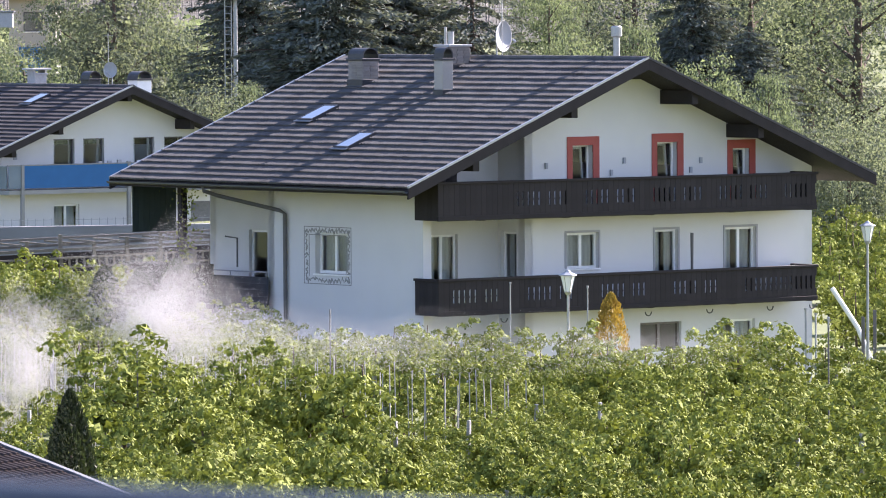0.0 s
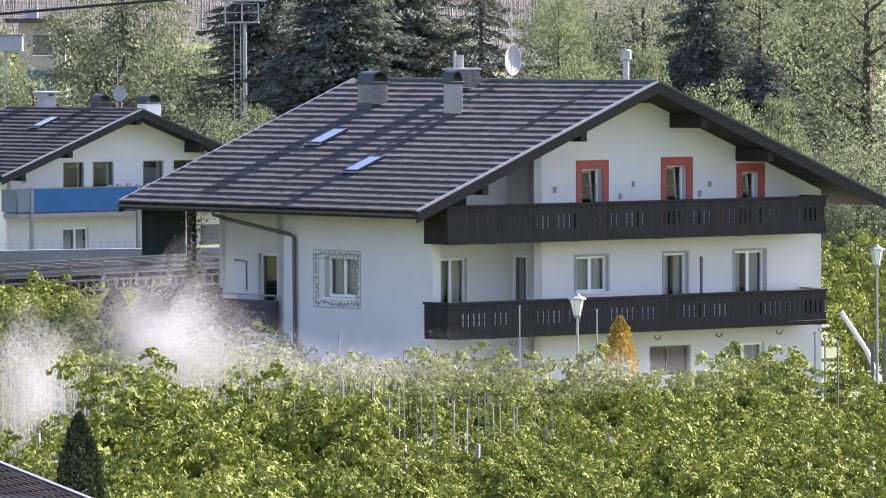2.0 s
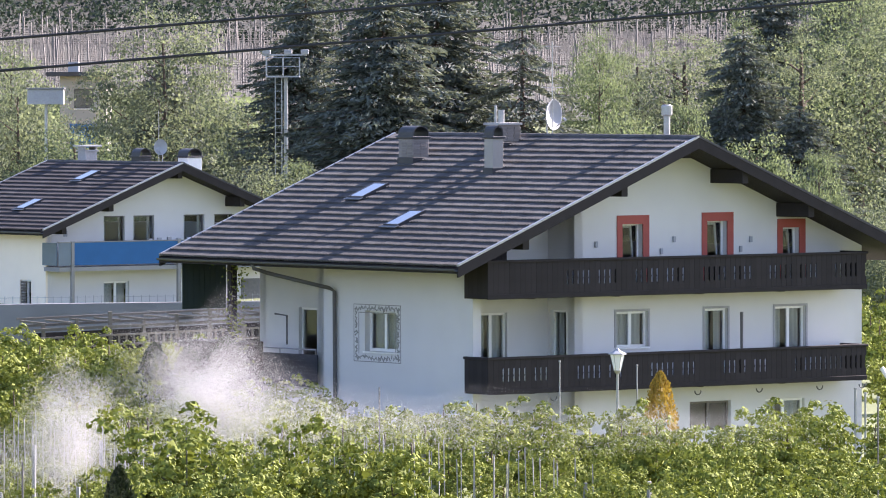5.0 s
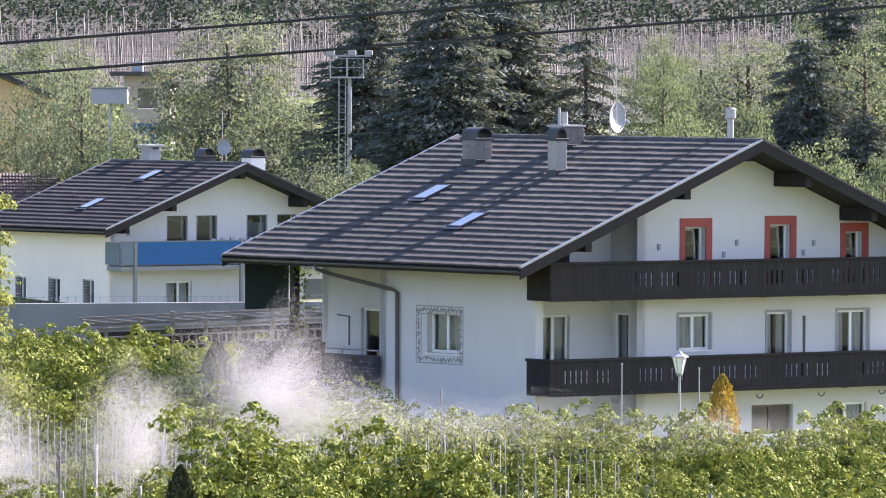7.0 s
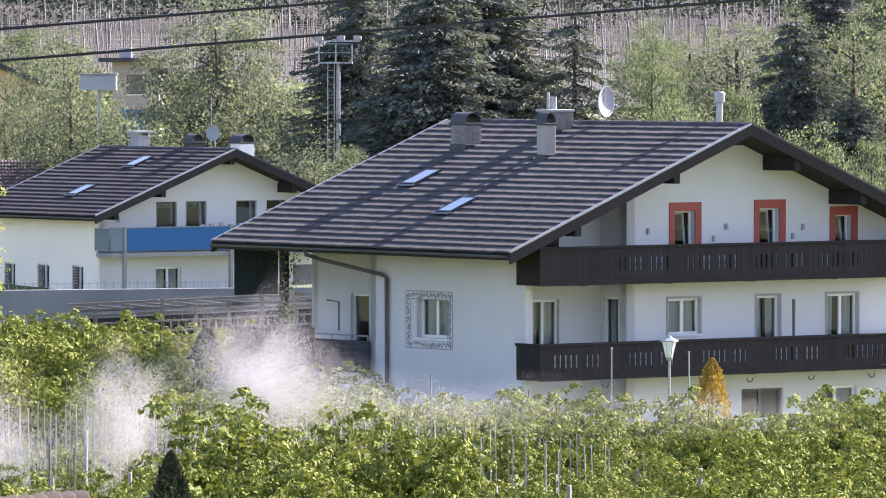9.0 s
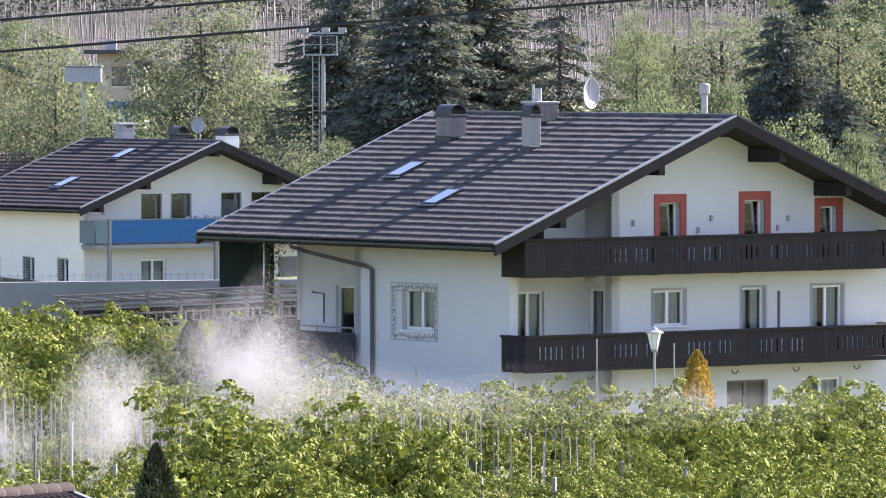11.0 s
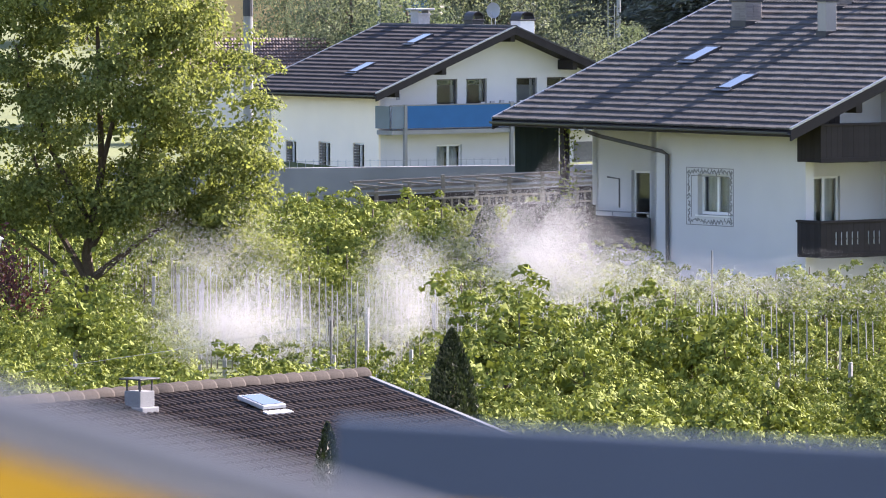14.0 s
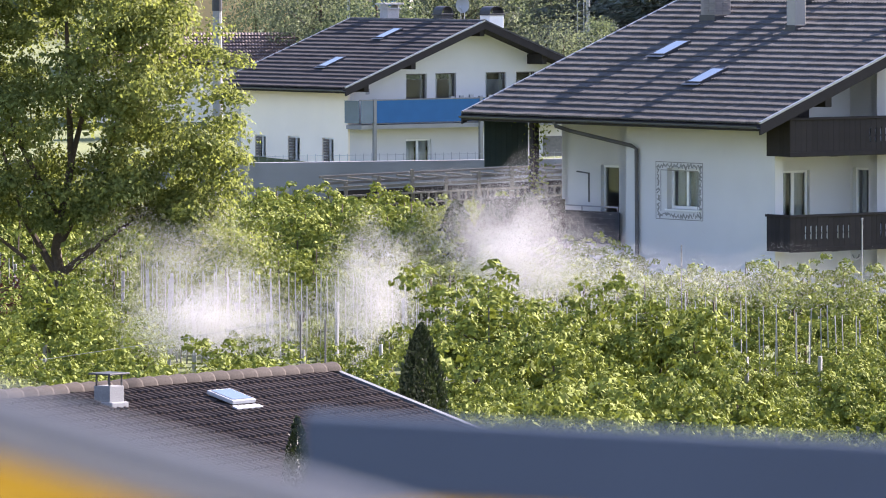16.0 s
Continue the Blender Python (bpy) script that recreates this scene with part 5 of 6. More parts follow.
# ---- trees behind the houses ----
BACK = [
    ('hazy', -22.2, 304, 9.0, 5.4),
    ('spruce', -5.0, 300, 13.2, 6.6),
    ('spruce', -9.6, 335, 12.3, 5.5),
    ('spruce', -2.6, 308, 12.6, 4.4),
    ('fir', 1.4, 303, 12.0, 5.4),
    ('mixed', -15.2, 300, 12.0, 7.8),
    ('spruce', -15.4, 305, 9.6, 3.2),
    ('willow', -10.2, 288, 5.2, 4.6),
    ('bush', -18.8, 292, 6.9, 5.6),
    ('hazy', -17.7, 310, 8.6, 3.2),
    ('hazy', -23.5, 318, 9.2, 5.8),
    ('bush', -23.1, 330, 7.3, 3.4),
    ('broad', 5.3, 320, 10.7, 3.6),
    ('birch', 9.3, 315, 11.4, 5.2),
    ('spruce', 11.9, 308, 11.2, 3.3),
    ('birch', 15.2, 320, 11.5, 5.3),
    ('broad', 18.8, 330, 12.9, 6.9),
    ('birch', 19.8, 310, 14.6, 7.0),
    ('spruce', 18.2, 340, 12.3, 4.4),
    ('spruce', 15.0, 350, 11.2, 4.0),
    ('willow', 16.7, 268, 8.9, 5.1),
    ('willow', 19.3, 272, 9.7, 5.7),
    ('bush', -0.8, 305, 5.0, 2.9),
    ('bush', 5.0, 300, 6.2, 3.4),
    ('bush', 6.3, 296, 7.5, 3.6),
    ('bush', 9.0, 300, 7.9, 4.4),
    ('bush', 12.0, 296, 7.5, 4.1),
    ('birch', 7.7, 345, 9.4, 4.2),
    ('spruce', 14.4, 305, 8.6, 3.6),
    ('broad', 24.0, 320, 15.3, 8.3),
    ('birch', 27.6, 330, 13.5, 7.5),
    ('bush', 14.3, 285, 7.0, 4.2),
    ('willow', 15.7, 275, 7.4, 4.3),
    ('broad', -30.2, 380, 6.7, 6.6),
    ('broad', -35.4, 390, 7.6, 8.8),
    ('broad', -39.7, 385, 7.8, 8.0),
    ('bush', -43.5, 380, 5.9, 6.6),
    ('hazy', -27.4, 330, 6.7, 4.6),
    ('bush', -8.7, 290, 4.6, 3.6),
    ('bush', -3.3, 310, 6.7, 4.3),
    ('broad', -13.9, 310, 8.0, 4.0),
    ('bush', 1.7, 290, 4.6, 3.3),
    ('broad', 5.6, 350, 7.0, 4.2),
    ('birch', 9.8, 352, 9.6, 6.2),
    ('broad', 13.0, 345, 9.8, 6.0),
    ('birch', 17.0, 352, 10.6, 6.5),
    ('broad', 21.5, 350, 12.2, 7.0),
    ('hazy', -12.8, 340, 5.6, 4.4),
]


def background_trees():
    # These far trees carry haze in their leaf and needle colours.
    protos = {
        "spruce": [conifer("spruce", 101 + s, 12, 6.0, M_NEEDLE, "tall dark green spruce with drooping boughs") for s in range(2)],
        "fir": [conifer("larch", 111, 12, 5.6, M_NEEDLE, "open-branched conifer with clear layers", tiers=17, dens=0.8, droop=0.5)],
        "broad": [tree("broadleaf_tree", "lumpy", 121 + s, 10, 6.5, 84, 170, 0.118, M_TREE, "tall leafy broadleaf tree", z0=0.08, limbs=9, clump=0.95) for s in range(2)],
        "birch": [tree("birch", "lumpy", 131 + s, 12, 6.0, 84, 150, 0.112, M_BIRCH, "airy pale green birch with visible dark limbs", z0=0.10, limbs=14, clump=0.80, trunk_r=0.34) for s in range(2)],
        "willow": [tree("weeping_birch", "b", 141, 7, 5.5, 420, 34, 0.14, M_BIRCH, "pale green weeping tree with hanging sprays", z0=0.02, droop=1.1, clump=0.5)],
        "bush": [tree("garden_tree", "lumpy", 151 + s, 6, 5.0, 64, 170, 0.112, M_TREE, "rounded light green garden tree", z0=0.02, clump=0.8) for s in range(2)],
        "hazy": [tree("thin_leafed_tree", "lumpy", 161, 8, 6.0, 84, 130, 0.11, M_BIRCH, "thinly leafed tree, greyed by painted haze", z0=0.05, clump=0.9)],
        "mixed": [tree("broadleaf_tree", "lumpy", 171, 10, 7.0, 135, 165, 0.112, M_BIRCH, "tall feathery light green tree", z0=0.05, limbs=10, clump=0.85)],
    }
    native = {"spruce": (12, 6.0), "fir": (12, 5.6), "broad": (10, 6.5), "birch": (12, 6.0), "willow": (7, 5.5), "bush": (6, 5.0), "hazy": (8, 6.0), "mixed": (10, 7.0)}
    rng = random.Random(31)
    used = {}
    for kind, x, y, h, w in BACK:
        pool = protos[kind]
        i = used.get(kind, 0)
        used[kind] = i + 1
        nh, nw = native[kind]
        wide = 1.45 if kind in ("spruce", "fir") else (1.08 if x > 0 else 1.02)
        m = pose(x, y, land(x, y) - 0.1, 0, 0, rng.uniform(0, 360)) @ Matrix.Diagonal((w / nw * wide, w / nw * wide, h / nh, 1))
        if i < len(pool):
            pool[i].matrix_world = m
        else:
            copy_thing(pool[i % len(pool)], m)


background_trees()


def great_tree():
    """The big leafy tree in front of the rear house."""
    rng = np.random.default_rng(201)
    e = empty("walnut_tree", pose(-20.2, 178, 0), label="large spreading broadleaf tree with yellow-green leaves", category="tree")
    P, N = [], []
    for cx, cy, cz, rx, rz, n in ((0.3, 0, 8.6, 3.2, 3.8, 520), (3.0, -0.4, 6.8, 2.2, 3.4, 330), (-2.6, 0.3, 7.0, 2.6, 3.4, 300), (1.6, 0, 10.4, 2.2, 2.2, 190), (3.6, 0.2, 4.9, 1.6, 1.7, 130), (-1.0, 0, 11.0, 2.4, 1.8, 150), (0.4, 0.9, 4.6, 3.6, 1.3, 170), (4.2, 0.0, 3.4, 1.3, 1.2, 90), (-1.8, -1.0, 4.4, 2.6, 1.3, 130), (2.4, -1.0, 4.3, 2.0, 1.4, 120)):
        p, q = lumpy_points(rng, max(8, n // 4), 180, rx, rx, cz - rz, cz + rz, 0.72)
        P.append(p + np.array([cx, cy, 0]))
        N.append(q)
    inner = np.concatenate(P)[::16] * np.array([0.9, 0.9, 0.97]) + rng.normal(0, 0.15, (len(np.concatenate(P)[::16]), 3))
    part("inner_foliage", leaf_cloud("inner_foliage", inner, unit(rng, len(inner)), 0.22, M_WALNUT, rng, 0.6), None, e)
    part("crown", leaf_cloud("crown", np.concatenate(P), np.concatenate(N), 0.128, M_WALNUT, rng, 0.45, facing=True), None, e)
    bm = tube([(0, 0, 0), (0.1, 0, 1.5), (-0.15, 0.1, 3.2), (0.3, 0, 5.5), (0.2, 0, 9.5)], 0.24, 9, end=0.05)
    for pts, r in ((((0.0, 0, 2.3), (-1.0, 0.2, 4.0), (-1.9, 0.3, 6.8)), 0.13), (((0.1, 0, 2.6), (1.4, -0.2, 3.6), (3.0, -0.3, 4.6)), 0.12), (((0.0, 0, 3.4), (1.2, 0.3, 5.6), (2.0, 0.2, 8.2)), 0.11), (((-0.1, 0, 4.2), (-1.2, -0.4, 6.4), (-2.0, -0.5, 9.0)), 0.10), (((0, 0, 1.7), (-0.9, 0, 2.9), (-2.6, 0.2, 4.2)), 0.11), (((0.2, 0, 5.2), (0.9, 0.1, 8.0), (1.2, 0, 11.2)), 0.09)):
        part("limb", tube(pts, r, 6, end=0.03), M_BARK, e)
    part("trunk", bm, M_BARK, e)


great_tree()

# ---- garden shrubs, lamps, pergola, wires ----
thuja("thuja", 211, 4.8, 1.3, M_THUJA, "dark columnar thuja beside the low house", 16000, 0.085).matrix_world = pose(-6.75, 117.2, 0)
thuja("thuja", 212, 4.2, 0.8, M_THUJA, "small yellow-green thuja by the eaves", 4000, 0.08).matrix_world = pose(-7.9, 102.7, 0)
thuja("golden_thuja", 213, 3.75, 1.35, M_GOLD, "small golden-orange cone-shaped conifer", 4500, 0.10).matrix_world = pose(4.55, 176.3, 0)
for i, (x, y, h, w) in enumerate(((0.2, 10.2, 4.0, 2.0), (0.1, 12.0, 3.6, 1.7), (-0.1, 13.5, 3.7, 1.7))):
    p = from_house(x - 0.6, y + 0.6)
    thuja("thuja", 221 + i, h, w, M_THUJA, "dark green conifer by the terrace", 4200, 0.10).matrix_world = pose(p.x, p.y, 0)
def climbing_plant():
    """A creeper on the terrace post."""
    rng = np.random.default_rng(241)
    e = empty("climbing_plant", pose(*from_house(0.70, 12.0)), label="light green creeper climbing the terrace post", category="climbing plant")
    z = 2.7 + 3.5 * rng.uniform(0, 1, 520)
    wide = 0.10 + 0.16 * np.abs(np.sin(z * 2.3))
    pts = np.stack([rng.normal(0, 1, 520) * wide, rng.normal(0, 1, 520) * wide, z], 1) + np.array([0.12, -0.16, 0])
    part("foliage", leaf_cloud("foliage", pts, unit(rng, 520), 0.10, M_APPLE, rng, 0.6), None, e)
    part("stem", tube([(0.0, -0.16, 0), (0.03, -0.17, 2.8), (-0.02, -0.16, 4.5), (0.03, -0.17, 6.1)], 0.025, 6, end=0.01), M_BARK, e)


climbing_plant()
t = tree("purple_shrub", "b", 231, 3.4, 2.6, 130, 20, 0.13, M_PURPLE, "dark purple-leaved garden shrub", "shrub", z0=0.05, trunk_r=0.06)
t.matrix_world = pose(-21.8, 172.5, 0)


def street_lamp(m, h, label):
    e = empty("street_lamp", m, label=label, category="street lamp", group="street lamps")
    part("pole", lathe([(0.07, 0), (0.07, 0.8), (0.045, 0.85), (0.035, h - 0.55)], 10), M_STEEL, e)
    part("lantern", lathe([(0.09, h - 0.55), (0.19, h - 0.12), (0.19, h - 0.10)], 6), M_CLEAR, e, "tapered frosted glass lantern")
    part("roof_cap", lathe([(0.25, h - 0.10), (0.25, h - 0.07), (0.10, h), (0.03, h + 0.06)], 6), M_DISH, e)
    part("collar", lathe([(0.06, h - 0.62), (0.10, h - 0.55), (0.10, h - 0.53)], 8), M_STEEL, e)
    for k in range(6):
        a = k * math.pi / 3
        part("lantern_rib", tube([(0.095 * math.cos(a), 0.095 * math.sin(a), h - 0.54), (0.196 * math.cos(a), 0.196 * math.sin(a), h - 0.11)], 0.010, 4), M_STEEL, e)


street_lamp(pose(3.42, 178.0, 0), 4.30, "white lantern street lamp on a steel pole")
street_lamp(pose(12.75, 195.0, 0), 5.0, "white lantern street lamp on a steel pole")
street_lamp(pose(-21.6, 168, 0), 4.2, "old lantern lamp on a slim pole")


def garden_posts():
    for x, y, h, r in ((15.2, 0.0, 2.4, 0.035), (15.6, 0.0, 2.25, 0.03), (16.2, 0.1, 2.1, 0.03), (3.1, -0.8, 3.6, 0.02), (6.0, -0.8, 3.4, 0.02)):
        p = from_house(x, y)
        o = part("garden_post", lathe([(r, 0), (r, h - 0.06), (r * 1.6, h - 0.05), (r * 1.6, h)], 8), M_STEEL)
        o.matrix_world = pose(p.x, p.y, 0)
        tagged(o, "slim grey metal garden post", "post", "garden posts")
    p = from_house(16.9, 0.2)
    o = part("leaning_pipe", tube([(0, 0, 2.95), (0.78, 0, 1.75), (1.5, 0, 0.0)], 0.075, 10), M_WHITE)
    o.matrix_world = pose(p.x - 0.35, p.y, 0)
    tagged(o, "white plastic pipe leaning by the house", "pipe")
    for dx, h in ((0.85, 2.15), (1.2, 2.35)):
        o = part("fence_post", box(-0.05, 0.05, -0.05, 0.05, 0, h, bevel=0.01), M_PIPE)
        o.matrix_world = pose(p.x + dx - 0.35, p.y - 1.5, 0)
        tagged(o, "dark square fence post by the garden", "post", "fence posts")
    # slim poles standing in the orchard
    for x, y, h in ((-8.6, 118.6, 4.85), (-10.0, 131.0, 4.2), (-6.75, 143.0, 4.1), (8.9, 150.0, 4.2), (-2.9, 166.0, 3.9)):
        o = part("orchard_pole", lathe([(0.022, 0), (0.018, h)], 7), M_PIPE)
        o.matrix_world = pose(x, y, 0)
        tagged(o, "dark slim pole in the orchard", "pole", "orchard poles")


garden_posts()


def pergola():
    """Weathered timber frames along the terrace wall."""
    w = part("retaining_wall", box(0, 16, 0, 0.35, -1.0, 3.58, bevel=0.02), M_OLDWALL)
    w.matrix_world = pose(-19.9, 233.5, 0, 0, 0, 18)
    tagged(w, "long grey concrete retaining wall", "wall", kind="structure")
    w = part("retaining_wall", box(-9, 0.02, 0.002, 0.35, -1.0, 3.6, bevel=0.02), M_OLDWALL)
    w.matrix_world = pose(-19.9, 233.5, 0, 0, 0, -12)
    tagged(w, "grey concrete retaining wall", "wall", kind="structure")
    fence = empty("railing", pose(-19.9, 233.7, 3.58, 0, 0, 18), label="light thin wire railing on the wall", category="railing")
    for i in range(40):
        part("spike", tube([(i * 0.3, 0, 0), (i * 0.3, 0, 0.28)], 0.010, 4), M_STEEL, fence)
    part("wire", tube([(0, 0, 0.22), (12, 0, 0.22)], 0.008, 4), M_STEEL, fence)
    e = empty("pergola", pose(-15.6, 226.5, -0.16, 0, -1.6, 24), label="weathered timber lattice pergola with rails", category="pergola")
    for i in range(11):
        part("post", box(i * 1.25 - 0.06, i * 1.25 + 0.06, -0.06, 0.06, -0.4, 3.30 + 0.18 * (i % 3), bevel=0.01), M_GREYWOOD, e)
    for z, y, hh in ((2.46, -0.1, 0.07), (2.80, -0.1, 0.07), (3.08, -0.1, 0.10), (3.22, 0.7, 0.09), (3.42, 1.6, 0.08)):
        part("rail", box(-0.4, 12.9, y - 0.03, y + 0.03, z, z + hh, bevel=0.008), M_GREYWOOD, e)
    # Dark sheet added to stand in for the shade behind the lattice.
    part("back_panel", box(-0.3, 12.8, 0.07, 0.10, 2.1, 3.02), M_DARKWOOD, e)
    for i in range(46):
        part("slat", box(i * 0.28 - 0.035, i * 0.28 + 0.035, -0.06, -0.02, 2.47, 2.87), M_GREYWOOD, e)
    for i in range(14):
        part("cross_bar", box(i * 0.93, i * 0.93 + 0.05, -0.2, 2.4, 3.31, 3.38), M_GREYWOOD, e)


pergola()


def cables():
    pole = empty("power_pole", pose(-19.13, 215, 0), label="grey wooden power pole behind the tree", category="power pole")
    part("shaft", lathe([(0.19, 0), (0.13, 14.5)], 12), M_POST, pole)
    part("sleeve", lathe([(0.17, 9.3), (0.17, 9.9)], 12), M_METAL, pole)
    for a, b, sag, r in (((-40, 118.0, 9.60), (30, 121.5, 15.30), 0.0, 0.027), ((-40, 118.0, 10.15), (30, 121.5, 15.92), 0.0, 0.027)):
        A, B = Vector(a), Vector(b)
        pts = []
        for i in range(25):
            s = i / 24
            pts.append(A.lerp(B, s) - Vector((0, 0, 0.12 * 4 * s * (1 - s))))
        o = part("cable", tube(pts, r, 6), M_WIRE)
        tagged(o, "thin black overhead power cable", "cable", "overhead cables")
    o = part("orchard_wire", tube([(-16.2, 128, 3.30), (-13.1, 129.5, 3.68), (-10.0, 131, 4.12)], 0.006, 5), M_STEEL)
    tagged(o, "thin bright trellis wire over the rows", "wire")
    for x in (-40, 30):
        y, top = (118.0, 10.5) if x < 0 else (121.5, 16.4)
        p = part("cable_pole", lathe([(0.15, 0), (0.11, top)], 10), M_BARK)
        p.matrix_world = pose(x, y, 0)
        tagged(p, "brown wooden overhead cable pole", "power pole")


cables()


def light_mast():
    e = empty("floodlight_mast", pose(-10.66, 330, land(0, 330)), label="steel lattice mast with a lamp platform", category="mast")
    H = 12.1 - land(0, 330) - 0.4
    part("pole", lathe([(0.12, 0), (0.10, H)], 10), M_STEEL, e).matrix_local = pose(0.18, 0, 0)
    for x in (-0.35, -0.02):
        part("ladder_rail", tube([(x, -0.1, 0), (x, -0.1, H)], 0.03, 5), M_STEEL, e)
    for i in range(int(H / 0.35)):
        part("rung", tube([(-0.35, -0.1, 0.3 + i * 0.35), (-0.02, -0.1, 0.3 + i * 0.35)], 0.018, 4), M_STEEL, e)
    part("platform", box(-0.8, 0.9, -0.6, 0.6, H - 0.05, H + 0.03), M_STEEL, e)
    for x in (-0.8, 0.05, 0.88):
        for y in (-0.6, 0.6):
            part("guard_post", tube([(x, y, H), (x, y, H + 0.95)], 0.022, 5), M_STEEL, e)
    for z in (0.5, 0.95):
        part("guard_rail", tube([(-0.8, -0.6, H + z), (0.88, -0.6, H + z)], 0.02, 5), M_STEEL, e)
        part("guard_rail", tube([(-0.8, 0.6, H + z), (0.88, 0.6, H + z)], 0.02, 5), M_STEEL, e)
    part("lamp_bar", box(-1.0, 1.25, -0.15, 0.15, H + 1.05, H + 1.13), M_STEEL, e)
    for x in (-0.8, 0.3, 1.15):
        part("floodlight", box(x - 0.2, x + 0.2, -0.25, 0.2, H + 1.13, H + 1.36, bevel=0.03), M_CONCRETE, e)


light_mast()


# ---- buildings further off ----
def far_buildings():
    g = land(0, 345)
    e = empty("house", pose(-34, 345, g, 0, 0, 12), label="tan plastered house among trees", category="house")
    part("wall", wall(7.2, 0, 7.5, [(5.4, 6.2, 4.2, 5.4), (5.2, 6.2, 0.8, 2.2)], cuts=(((3.6, 0, 7.4), (0.38, 0, 0.92)), ((3.6, 0, 7.4), (-0.38, 0, 0.92)))), M_TAN, e)
    part("side_wall", box(6.9, 7.2, 0.31, 8, 0, 5.7), M_TAN, e)
    for x, z, w, h in ((5.4, 4.2, 0.8, 1.2), (5.2, 0.8, 1.0, 1.4)):
        window(e, pose(x, 0, z), w, h, 1, label="small dark window", mat=M_PIPE)
    bm = bmesh.new()
    vs = [bm.verts.new((x, y, z)) for y in (-0.6, 8.4) for x, z in ((-0.9, 5.85), (3.6, 7.72), (8.1, 5.85), (8.1, 5.65), (3.6, 7.5), (-0.9, 5.65))]
    for i in range(6):
        j = (i + 1) % 6
        bm.faces.new((vs[i], vs[j], vs[6 + j], vs[6 + i]))
    for r in (vs[:6], vs[6:]):
        bm.faces.new((r[0], r[1], r[4], r[5]))
        bm.faces.new((r[1], r[2], r[3], r[4]))
    bmesh.ops.recalc_face_normals(bm, faces=bm.faces[:])
    part("roof", bm, M_METAL, e)
    # small flat-roofed building with blue blinds
    e = empty("flat_roofed_house", pose(-24.1, 362, land(0, 362)), label="small flat-roofed house with blue blinds", category="house")
    part("wall", wall(2.6, 0, 6.6, [(0.8, 1.9, 4.8, 5.9), (0.6, 2.0, 2.6, 3.9)]), M_GREYWALL, e)
    part("side_wall", box(2.3, 2.6, 0.31, 5, 0, 6.6), M_GREYWALL, e)
    part("back_wall", box(0, 2.29, 4.7, 5, 0, 6.6), M_GREYWALL, e)
    part("roof", box(-0.7, 3.2, -0.8, 5.3, 6.6, 6.85, bevel=0.02), M_METAL, e)
    part("chimney", box(0.4, 1.0, 1, 1.6, 6.85, 7.4), M_CONCRETE, e)
    window(e, pose(0.8, 0, 4.8), 1.1, 1.1, 1, label="dark window", mat=M_PIPE)
    part("blind", box(0.55, 2.05, -0.06, -0.02, 2.55, 3.95), M_BLUE, e, "blue blind")
    # a low red tiled roof
    e = empty("shed", pose(-33.2, 300, land(-30, 300) - 1.45, 0, 0, 6), label="low outbuilding with a red tiled roof", category="shed")
    part("wall", box(0.3, 9.7, 0.4, 5.6, 0, 4.2), M_CREAM, e)
    V, F = [], []
    v, f = tile_mesh(0.3, 0.4)
    for r in range(9):
        for c in range(34):
            m = Matrix.Translation((c * 0.3, r * 0.37, 4.2 + r * 0.15)) @ Matrix.Rotation(math.atan2(0.15, 0.37), 4, "X")
            k = len(V)
            V += [m @ Vector(p) for p in v]
            F += [tuple(i + k for i in q) for q in f]
    r = part("roof_deck", box(0, 10.2, 0.2, 0.3, 3.9, 4.15), M_GREYWOOD, e)
    tagged(part("roof_tile_courses", raw("roof_tile_courses", V, F, M_REDTILE), None, e), kind="stuff")
    q = bmesh.new()
    vs = [q.verts.new(p) for p in ((0, 0.02, 4.16), (10.2, 0.02, 4.16), (10.2, 3.4, 5.5), (0, 3.4, 5.5), (0, 6.6, 4.16), (10.2, 6.6, 4.16))]
    q.faces.new(vs[:4])
    q.faces.new((vs[3], vs[2], vs[5], vs[4]))
    bmesh.ops.solidify(q, geom=q.faces[:], thickness=0.08)
    part("roof", q, M_REDTILE, e)
    # box on a concrete shaft above the trees
    g = land(-20.4, 297)
    e = empty("ventilation_shaft", pose(-20.4, 297, land(-20.4, 297)), label="grey concrete box on a slim pole above the trees", category="shaft")
    part("box", box(-0.82, 0.82, -0.5, 0.5, 10.47 - g, 11.16 - g, bevel=0.02), M_CONCRETE, e)
    part("lid", box(-0.88, 0.88, -0.56, 0.56, 11.16 - g, 11.23 - g, bevel=0.01), M_POST, e)
    part("shaft", tube([(0, 0, 0), (0, 0, 10.49 - g)], 0.07, 10), M_STEEL, e, "slim steel pole")
    # dark green netting on posts beyond the right-hand orchard
    e = empty("net_fence", pose(16.2, 296, land(17, 296)), label="low fence hung with dark green netting", category="fence")
    for k in range(10):
        part("net_panel", box(k * 0.55, k * 0.55 + 0.535, -0.015 * (k % 2), 0.03, 0.3, 3.78 - land(17, 296), bevel=0.006), M_NET, e)
    for x in (0.05, 2.2, 4.4):
        part("post", box(x - 0.05, x + 0.05, 0.04, 0.14, 0, 3.75 - land(17, 296)), M_GREYWOOD, e)


far_buildings()


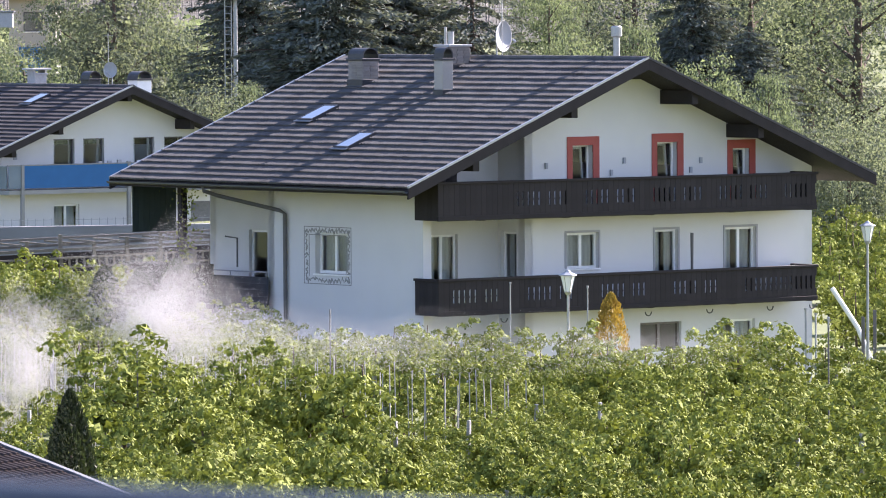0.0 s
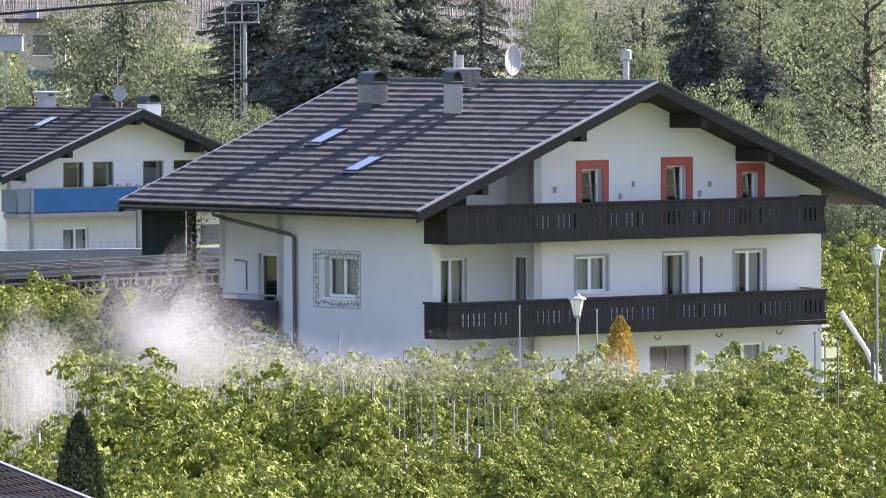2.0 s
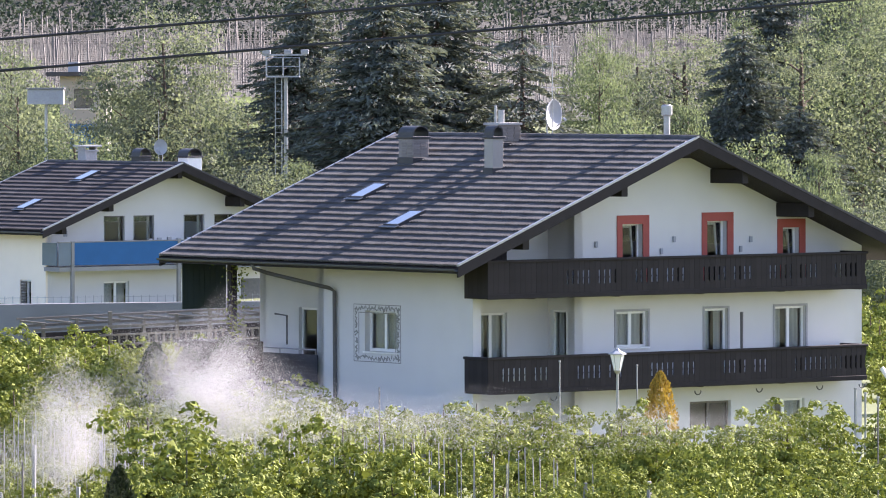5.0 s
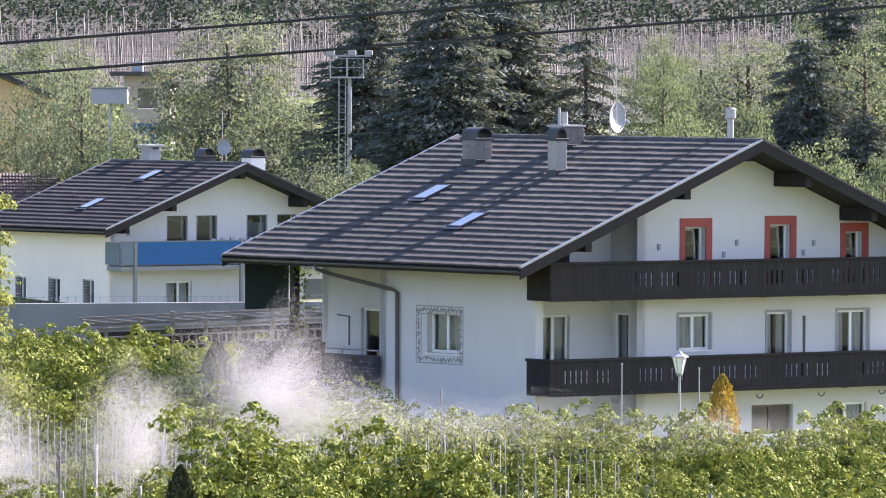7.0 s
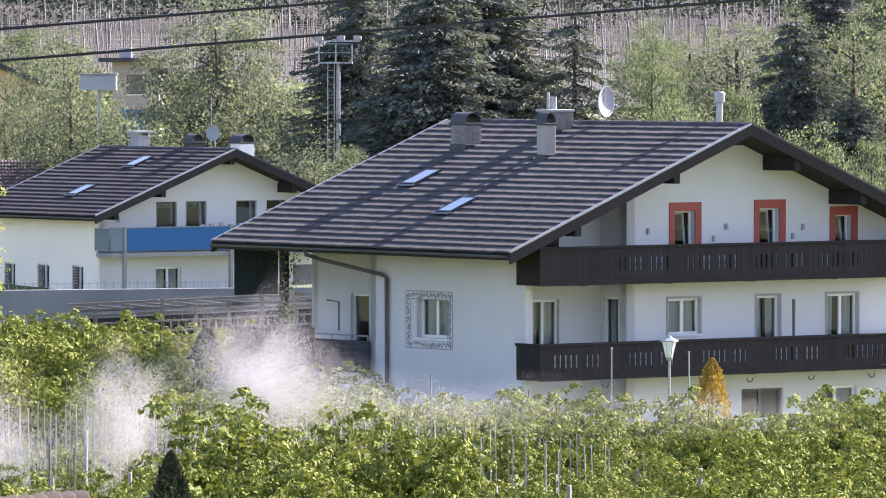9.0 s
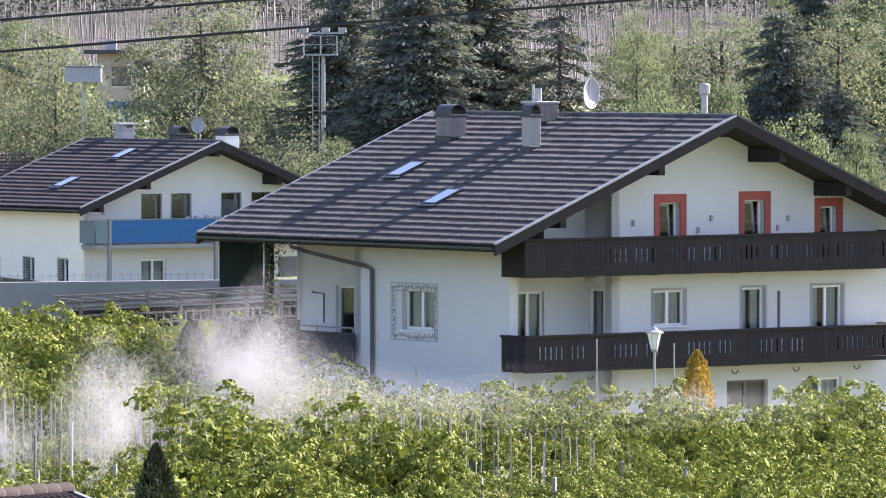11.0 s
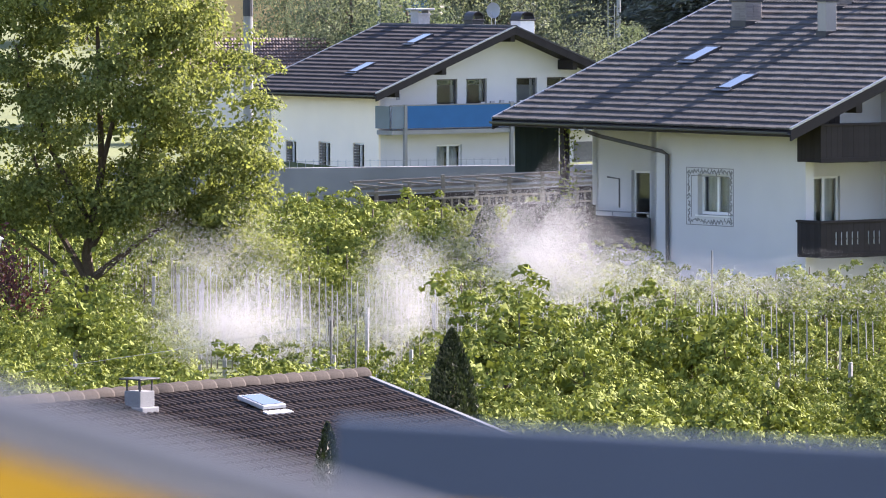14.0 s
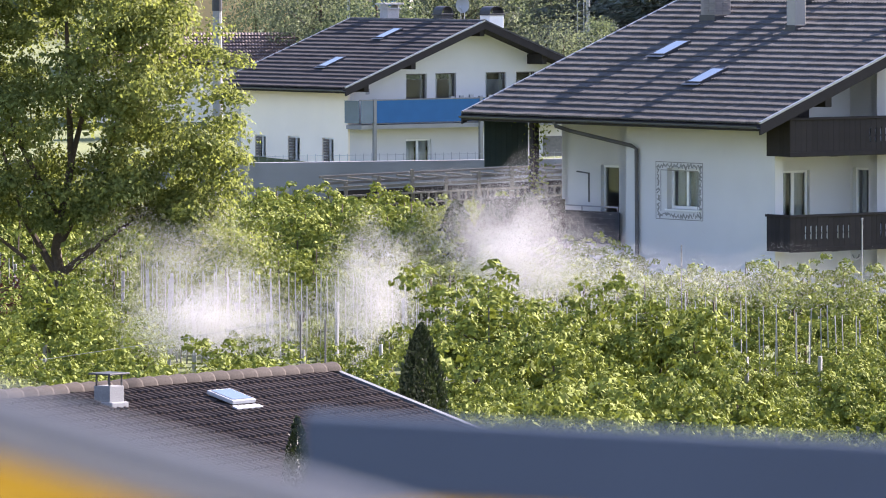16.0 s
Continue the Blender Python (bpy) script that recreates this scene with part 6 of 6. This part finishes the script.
# ---- hillside: bare trellis, then woods ----
def hillside():
    rng = random.Random(51)
    bm_v, bm_f = [], []

    def bar(p, q, r):
        d = (q - p).normalized()
        a = d.orthogonal().normalized()
        b = d.cross(a)
        k = len(bm_v)
        for c in (p, q):
            for s in range(3):
                bm_v.append(c + (a * math.cos(s * 2.094) + b * math.sin(s * 2.094)) * r)
        for s in range(3):
            bm_f.append((k + s, k + (s + 1) % 3, k + 3 + (s + 1) % 3, k + 3 + s))

    for row in range(26):
        y0 = 458 + row * 5.2
        x = -62.0
        while x < 62:
            x += rng.uniform(0.8, 1.7)
            y = y0 + 0.10 * x
            z = land(x, y)
            tall = rng.random() < 0.12
            h = rng.uniform(4.2, 4.8) if tall else rng.uniform(2.6, 3.5)
            lean = rng.uniform(-0.12, 0.12) if not tall else rng.uniform(-0.35, 0.35)
            bar(Vector((x, y, z)), Vector((x + lean, y, z + h)), 0.075 if tall else 0.037)
        for zz in (1.2, 2.4, 3.3):
            for xs in range(-62, 62, 8):
                y = y0 + 0.1 * xs
                if rng.random() < 0.75:
                    bar(Vector((xs, y, land(xs, y) + zz)), Vector((xs + 8, y0 + 0.1 * (xs + 8), land(xs, y0 + 0.1 * (xs + 8)) + zz)), 0.018)
    o = part("bare_trellis", raw("bare_trellis", bm_v, bm_f, M_OLDSTAKE))
    tagged(o, "rows of bare pale stakes and wires on the hillside", "trellis", kind="stuff")
    ys, xs = range(446, 654, 6), range(-70, 76, 8)
    v = [(x, y, land(x, y) + 0.28 + 0.25 * noise.noise((x * 0.05, y * 0.05, 0))) for y in ys for x in xs]
    n = len(xs)
    o = part("field", raw("field", v, [(j * n + i, j * n + i + 1, (j + 1) * n + i + 1, (j + 1) * n + i) for j in range(len(ys) - 1) for i in range(n - 1)], M_SOIL))
    tagged(o, "bare brown soil of the hillside plot", "field", kind="structure")
    r2 = np.random.default_rng(61)
    n = 46000
    x = r2.uniform(-70, 75, n)
    y = 606 + r2.uniform(0, 1, n) ** 1.4 * 90
    z = np.array([land(a, b) for a, b in zip(x, y)]) + r2.uniform(0.2, 1.0, n) * (5 + 4 * np.sin(x * 0.35) * np.cos(y * 0.21 + x * 0.11))
    pts = np.stack([x, y, np.maximum(z, 13.6)], 1)
    nr = unit(r2, n) + np.array([0.3, -0.4, 0.5])
    o = part("woods", leaf_cloud("woods", pts, nr, 0.50, M_WOODS, r2, 0.5))
    tagged(o, "dark green wooded hillside", "woods", kind="stuff")
    n = 16000
    x = r2.uniform(-62, -15, n)
    y = r2.uniform(405, 448, n)
    z = np.array([land(a, b) for a, b in zip(x, y)]) + r2.uniform(0, 1, n) * (1.2 + 1.3 * np.abs(np.sin(y * 0.9)))
    o = part("low_orchard", leaf_cloud("low_orchard", np.stack([x, y, z], 1), unit(r2, n) + np.array([0, 0, 0.5]), 0.5, M_TREE, r2, 0.5))
    tagged(o, "low light green orchard rows on the slope", "orchard", kind="stuff")


hillside()


# ---- spray mist over the rows ----
def mist():
    rng = np.random.default_rng(71)
    clouds = (
        (((-6.5, 152.0, 4.3, 1.60, 1.15, 175000), (-6.9, 152.3, 5.2, 2.0, 1.3, 56000), (-4.7, 152.5, 3.9, 2.1, 0.8, 36000), (-2.0, 153.0, 3.7, 3.4, 0.8, 34000), (3.5, 157.0, 3.4, 5.2, 0.6, 26000)), 0.0116, M_MIST, "white cloud of spray drifting over the apple rows"),
        (((-13.2, 146.0, 3.2, 1.9, 1.10, 160000), (-12.4, 146.5, 2.9, 2.0, 0.7, 44000), (-13.9, 147.0, 4.4, 2.2, 1.3, 44000), (-9.7, 147.0, 3.5, 1.15, 1.15, 90000), (-9.4, 147.3, 4.4, 1.1, 1.0, 32000), (-7.5, 150.0, 3.2, 3.4, 0.8, 24000)), 0.0116, M_MIST, "white cloud of spray behind the low house"),
    )
    for puffs, size, mat, label in clouds:
        P = []
        for x, y, z, rx, rz, n in puffs:
            g = rng.normal(0, 0.5, (n, 3))
            g = g[np.sum(g * g, 1) < 1.0]                     # the cloud has an edge
            wob = 1 + 0.35 * np.sin(g[:, [1, 2, 0]] * 5 + x)
            P.append(np.array([x, y, z]) + g * wob * np.array([rx, rx, rz]) * 1.12)
        P = np.concatenate(P)
        P = P[P[:, 2] > 0.3]
        o = part("spray_mist", droplets("spray_mist", P, size, mat, rng))
        tagged(o, label, "mist", kind="stuff")


mist()
